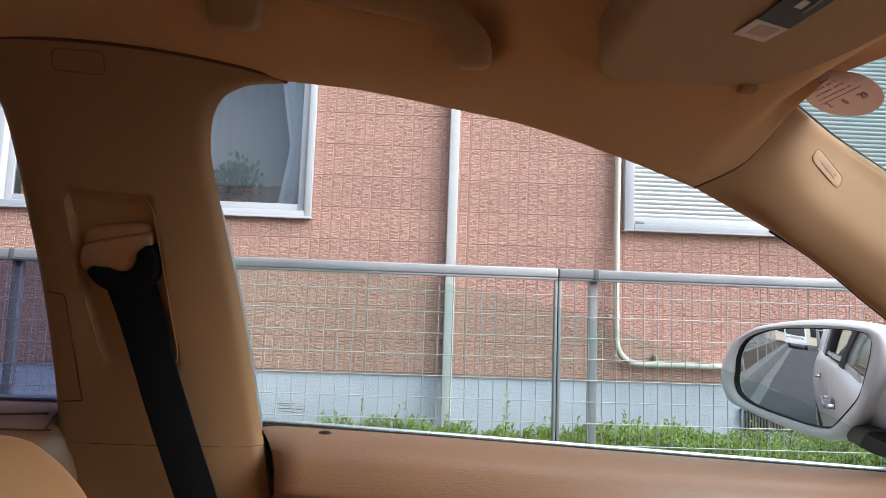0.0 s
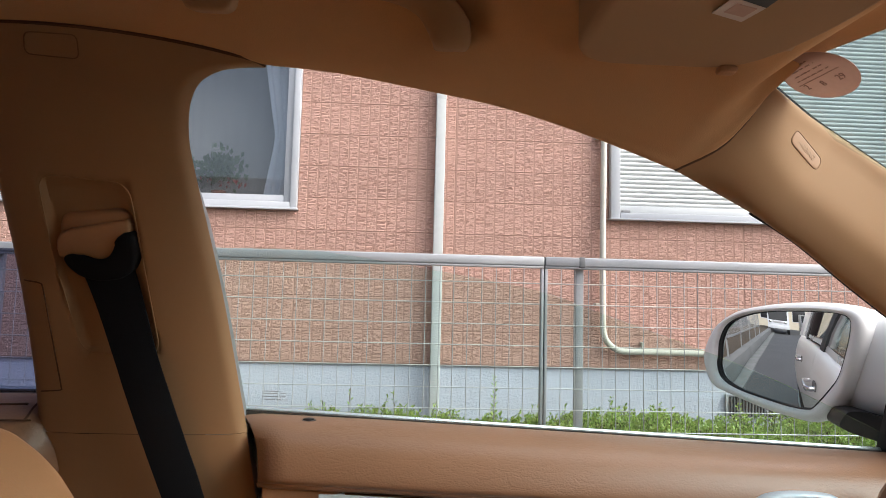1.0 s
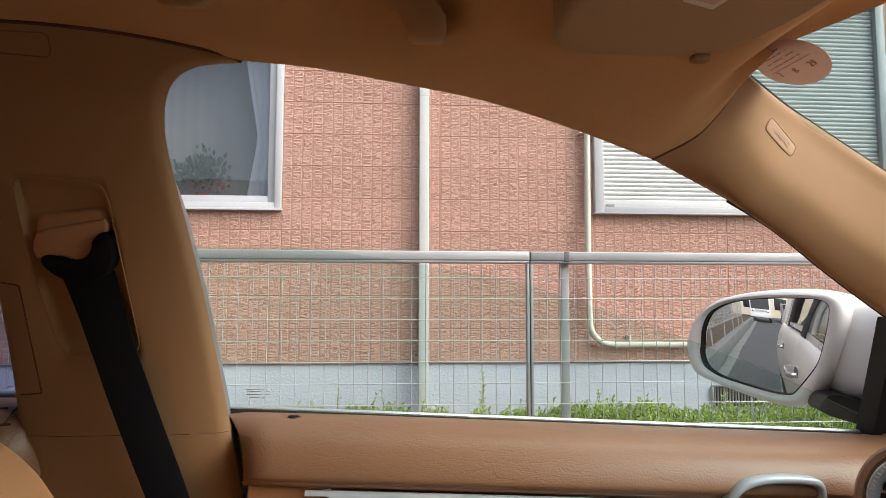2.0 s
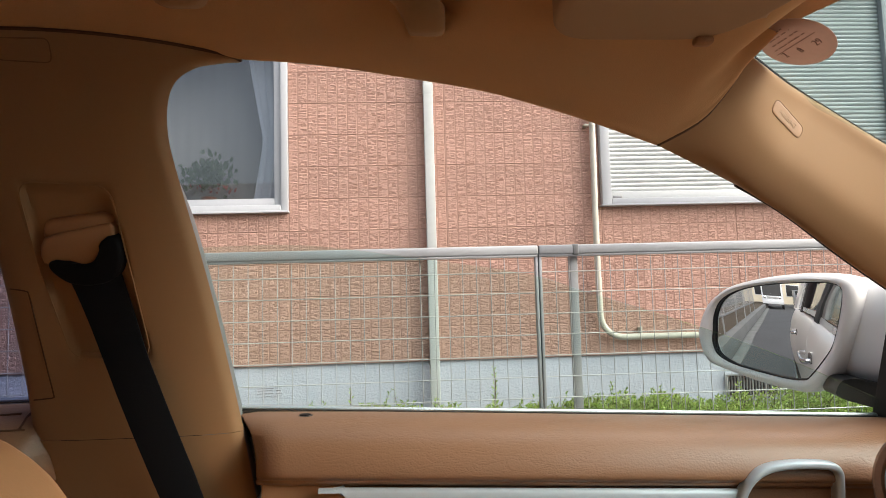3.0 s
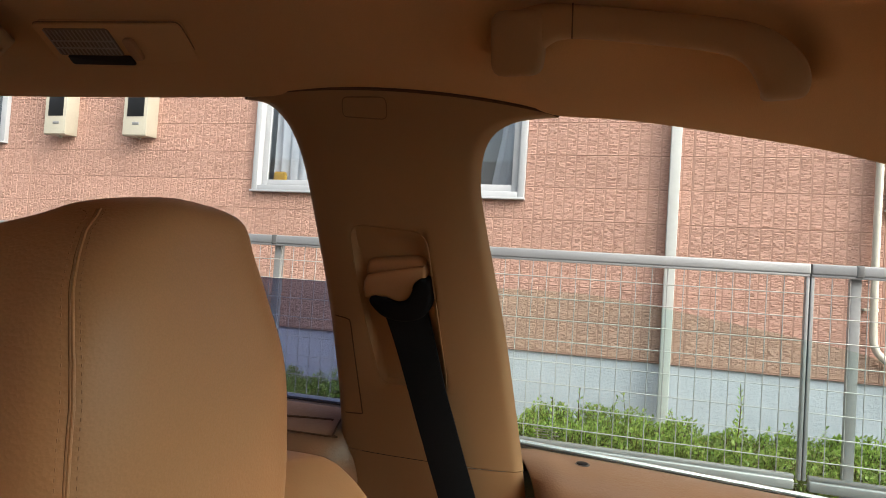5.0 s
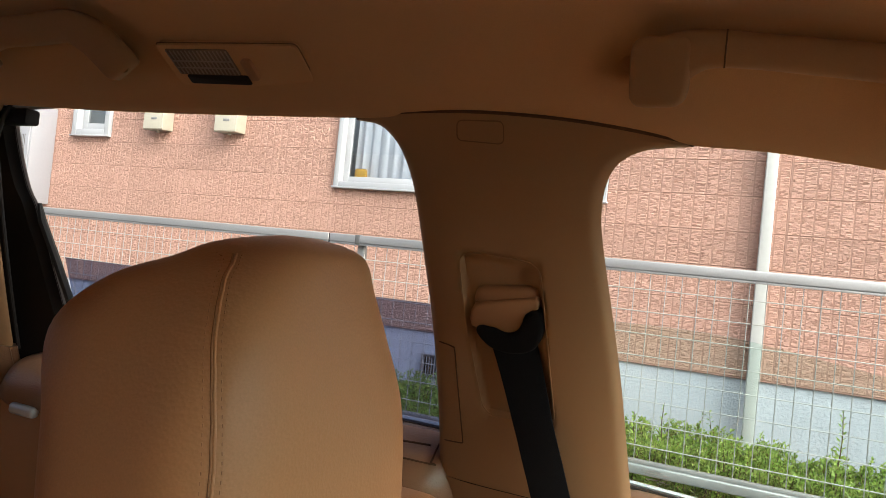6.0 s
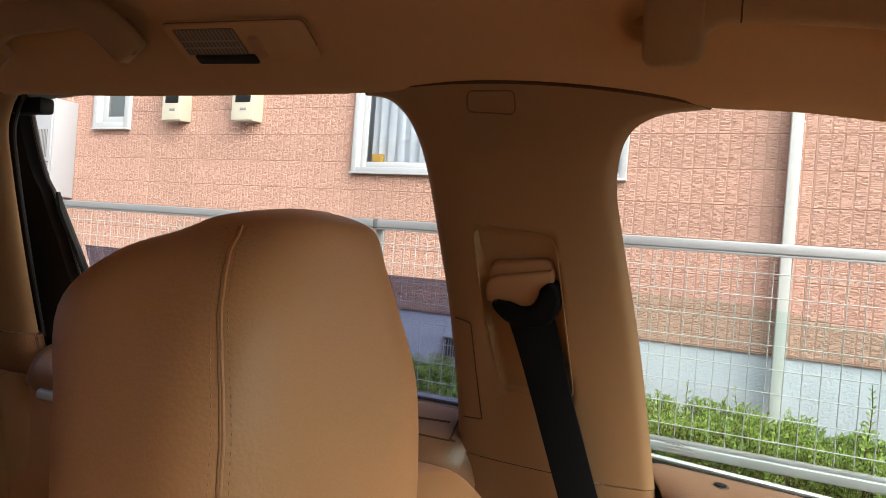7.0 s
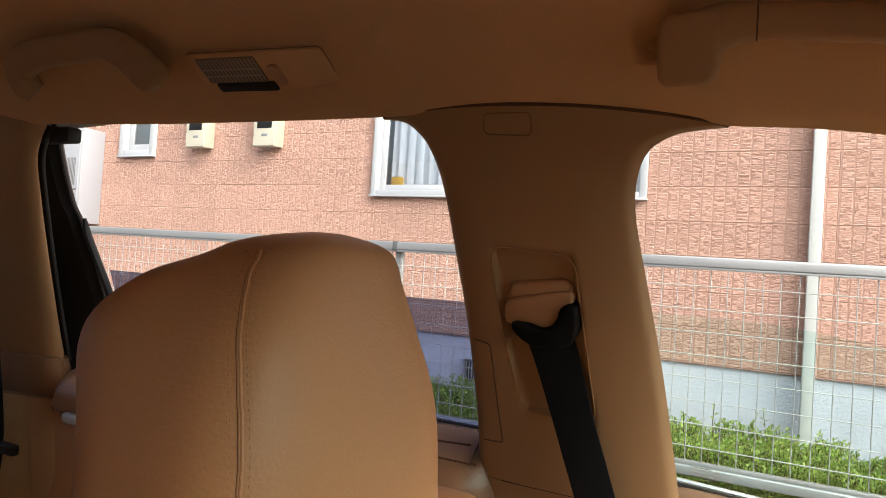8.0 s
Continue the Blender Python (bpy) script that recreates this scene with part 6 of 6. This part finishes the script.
def meter(x0, x1, z0):
    """Cream electricity meter cabinet with a sloped hood and a window."""
    b = thing("meter_box", "cream electricity meter box with a small dark window", "meter box", ((x0 + x1) / 2, WALL_Y, z0), group="meter boxes")
    y0 = WALL_Y - 0.125
    sec = [(WALL_Y, z0 + 0.008), (y0 + 0.01, z0), (y0, z0 + 0.01), (y0 - 0.002, z0 + 0.40), (y0 + 0.02, z0 + 0.44), (WALL_Y, z0 + 0.46)]
    part("cabinet", prism([(x0, y, z) for y, z in sec], (x1 - x0, 0, 0), 0.004), CREAM, b)
    part("meter_window", boxed((x0 + 0.035, y0 - 0.006, z0 + 0.155), (x1 - 0.03, y0 + 0.006, z0 + 0.34), 0.004), BLACK, b)
    part("name_plate", boxed((x0 + 0.09, y0 - 0.004, z0 + 0.088), (x0 + 0.155, y0 + 0.004, z0 + 0.11), 0.002), POSTGREY, b)
    bm = bmesh.new()
    tube(bm, [((x0 + x1) / 2, WALL_Y - 0.06, z0 - 0.014), ((x0 + x1) / 2, WALL_Y - 0.06, z0 + 0.01)], 0.014, 10)
    part("cable_gland", bm, CREAM, b)


meter(-4.88, -4.66, 2.252)
meter(-4.075, -3.85, 2.242)
unit = thing("water_heater", "white wall-hung water heater cabinet with vent slots", "water heater", (-6.48, WALL_Y, 1.52))
part("cabinet", boxed((-6.80, WALL_Y - 0.24, 1.52), (-6.17, WALL_Y - 0.001, 2.46), 0.008), HEATER, unit)
part("front_panel", boxed((-6.79, WALL_Y - 0.255, 1.54), (-6.185, WALL_Y - 0.238, 2.44), 0.006), HEATER, unit)
for i in range(7):
    part("vent_slot", boxed((-6.37 + i * 0.022, WALL_Y - 0.258, 1.89), (-6.362 + i * 0.022, WALL_Y - 0.252, 2.16), 0.001), GREYTRIM, unit)
part("latch", boxed((-6.31, WALL_Y - 0.262, 1.84), (-6.19, WALL_Y - 0.25, 1.855), 0.003), GREYTRIM, unit)

# fence: rail, posts and welded mesh panels
rng_fence = random.Random(3)
RAIL_Z = 1.4285
POST_X = [-1.469 + 1.989 * k for k in range(-6, 5)]
JOINT = 0.131
fence = thing("fence", "grey aluminium fence of welded wire mesh with a top rail", "fence", (0.45, FENCE_Y, 0.34))
for a, b in zip(POST_X, POST_X[1:]):
    ja, jb = a - JOINT, b - JOINT
    bm = bmesh.new()
    box(bm, (ja + 0.0012, FENCE_Y - 0.0215, RAIL_Z - 0.033), (jb - 0.0012, FENCE_Y + 0.0215, RAIL_Z), 0.0055, 3)
    box(bm, (ja + 0.0012, FENCE_Y - 0.0165, RAIL_Z - 0.040), (jb - 0.0012, FENCE_Y + 0.0165, RAIL_Z - 0.0325), 0.001)
    part("top_rail", bm, ALU, fence)
    bm = boxed((ja + 0.02, FENCE_Y - 0.015, 0.739), (jb - 0.02, FENCE_Y + 0.015, 0.772), 0.006, 3)
    box(bm, (ja + 0.02, FENCE_Y - 0.009, 0.7725), (jb - 0.02, FENCE_Y - 0.003, 0.784), 0.001)
    box(bm, (ja + 0.02, FENCE_Y + 0.004, 0.7725), (jb - 0.02, FENCE_Y + 0.010, 0.784), 0.001)
    part("bottom_rail", bm, ALU, fence, "pale aluminium bottom rail")
    part("rail_joint", boxed((jb - 0.002, FENCE_Y - 0.0195, RAIL_Z - 0.038), (jb + 0.002, FENCE_Y + 0.0195, RAIL_Z - 0.002)), RUBBER, fence)
    # panel: level wires every 72 mm in front of uprights every 49 mm, framed at both ends
    bm = bmesh.new()
    for k in range(9):
        z = 1.3355 - 0.0722 * k
        tube(bm, [(ja + 0.008, FENCE_Y - 0.0042, z + rng_fence.uniform(-0.0006, 0.0006)), (jb - 0.008, FENCE_Y - 0.0042, z + rng_fence.uniform(-0.0006, 0.0006))], 0.0019, 6)
    tagged(part("level_wire", bm, WIRE, fence, "thin level wires"), kind="stuff")
    bm = bmesh.new()
    x = ja + 0.0615
    while x < jb - 0.03:
        tube(bm, [(x + rng_fence.uniform(-0.0006, 0.0006), FENCE_Y, 0.772), (x + rng_fence.uniform(-0.0006, 0.0006), FENCE_Y, RAIL_Z - 0.038)], 0.0016, 6)
        x += 0.0489
    tagged(part("upright_wire", bm, WIRESHADED, fence, "thin upright wires"), kind="stuff")
    for x0, x1 in ((jb - 0.0118, jb - 0.0016), (jb + 0.0016, jb + 0.0118)):
        part("end_bar", boxed((x0, FENCE_Y - 0.012, 0.7695), (x1, FENCE_Y + 0.012, RAIL_Z - 0.0405), 0.002), POSTGREY, fence)
    part("end_gap", boxed((jb - 0.0015, FENCE_Y + 0.002, 0.7695), (jb + 0.0015, FENCE_Y + 0.008, RAIL_Z - 0.0405)), SLEEVE, fence)
for x in POST_X:
    bm = boxed((x - 0.0145, FENCE_Y + 0.012, 0.30), (x + 0.0145, FENCE_Y + 0.042, RAIL_Z - 0.034), 0.004)
    part("post", bm, POSTGREY, fence)
    part("rail_sleeve", boxed((x - 0.012, FENCE_Y - 0.0228, RAIL_Z - 0.036), (x + 0.012, FENCE_Y + 0.0228, RAIL_Z + 0.0013), 0.005, 3), SLEEVE, fence, "dark grey rail sleeve")

# hedge
rng = random.Random(11)


def hedge(x0, x1, y0, y1, top):
    """Low clipped hedge: twigs and many small upright leaf sprays, thinner towards the ends."""
    leaves = bmesh.new()
    twigs = bmesh.new()
    n = int((x1 - x0) * 4400)
    for _ in range(n):
        x, y = rng.uniform(x0, x1), rng.uniform(y0, y1)
        end = min(1.0, (x - x0) / 0.15 + 0.5, (x1 - x) / 0.15 + 0.5)
        h = BASE_Z + (top - BASE_Z) * end * (0.93 + 0.09 * noise.noise((x * 1.7, y * 1.5, 1.0)) + 0.11 * noise.noise((x * 8, y * 8, 4.0)))
        if rng.random() < 0.03:
            h += rng.uniform(0.02, 0.07)
        deep = rng.random() ** 1.6
        tip = Vector((x, y, h - deep * 0.30))
        lean = Vector((rng.uniform(-0.35, 0.35), rng.uniform(-0.5, 0.2), 1)).normalized()
        ln = rng.uniform(0.05, 0.10)
        base = tip - lean * ln
        if deep < 0.3:
            tube(twigs, [base, tip], [0.0014, 0.0008], 3, False)
        side = lean.orthogonal().normalized()
        for k in range(11):
            p = base.lerp(tip, 0.12 + (k / 11) ** 0.7 * 0.9)
            ang = k * 2.4 + rng.random()
            out = side.copy()
            out.rotate(Matrix.Rotation(ang, 3, lean))
            d = (out * 0.95 + lean * (0.20 + 0.08 * k)).normalized()
            l = rng.uniform(0.012, 0.023)
            w = d.cross(lean).normalized() * l * 0.25
            leaves.faces.new([leaves.verts.new(q) for q in (p, p + d * l * 0.5 + w, p + d * l, p + d * l * 0.5 - w)])
    h = thing("hedge", "low bright green clipped box hedge along the fence", "hedge", ((x0 + x1) / 2, (y0 + y1) / 2, BASE_Z))
    tagged(part("foliage", leaves, LEAF, h), kind="stuff")
    tagged(part("twigs", twigs, TWIG, h), kind="stuff")


hedge(-0.62, 4.2, 2.55, 3.1, 0.812)
hedge(-3.6, -0.78, 2.55, 3.2, 0.80)


def sapling(x, y, top, n, seed):
    """A slender shoot with narrow leaves set round its upper stem."""
    turn = random.Random(seed)
    tall = thing("sapling", "slender green sapling standing above the hedge", "plant", (x, y, BASE_Z), group="saplings in the hedge")
    bm, lv = bmesh.new(), bmesh.new()
    step = (top - BASE_Z) / 9
    stem = [Vector((x + 0.008 * math.sin(k + seed), y, BASE_Z + k * step)) for k in range(10)]
    tube(bm, stem, [0.004 - 0.0003 * k for k in range(10)], 6)
    for k in range(n):
        p = stem[5].lerp(stem[7], k / n * 2) if k < n / 2 else stem[7].lerp(stem[9], k / n * 2 - 1)
        a = k * 2.4 + turn.uniform(-0.4, 0.4)
        d = Vector((math.cos(a) * 0.8, math.sin(a) * 0.8, 0.75)).normalized()
        l = 0.032 - 0.014 * k / n
        w = d.orthogonal().normalized() * l * 0.2
        lv.faces.new([lv.verts.new(q) for q in (p, p + d * l * 0.5 + w, p + d * l, p + d * l * 0.5 - w)])
    part("stem", bm, TWIG, tall)
    part("leaves", lv, LEAF, tall)


sapling(0.268, 2.78, 0.985, 46, 0)
sapling(-0.397, 2.75, 0.868, 26, 2)
sapling(-0.299, 2.80, 0.912, 16, 3)
sapling(0.965, 2.70, 0.872, 30, 4)
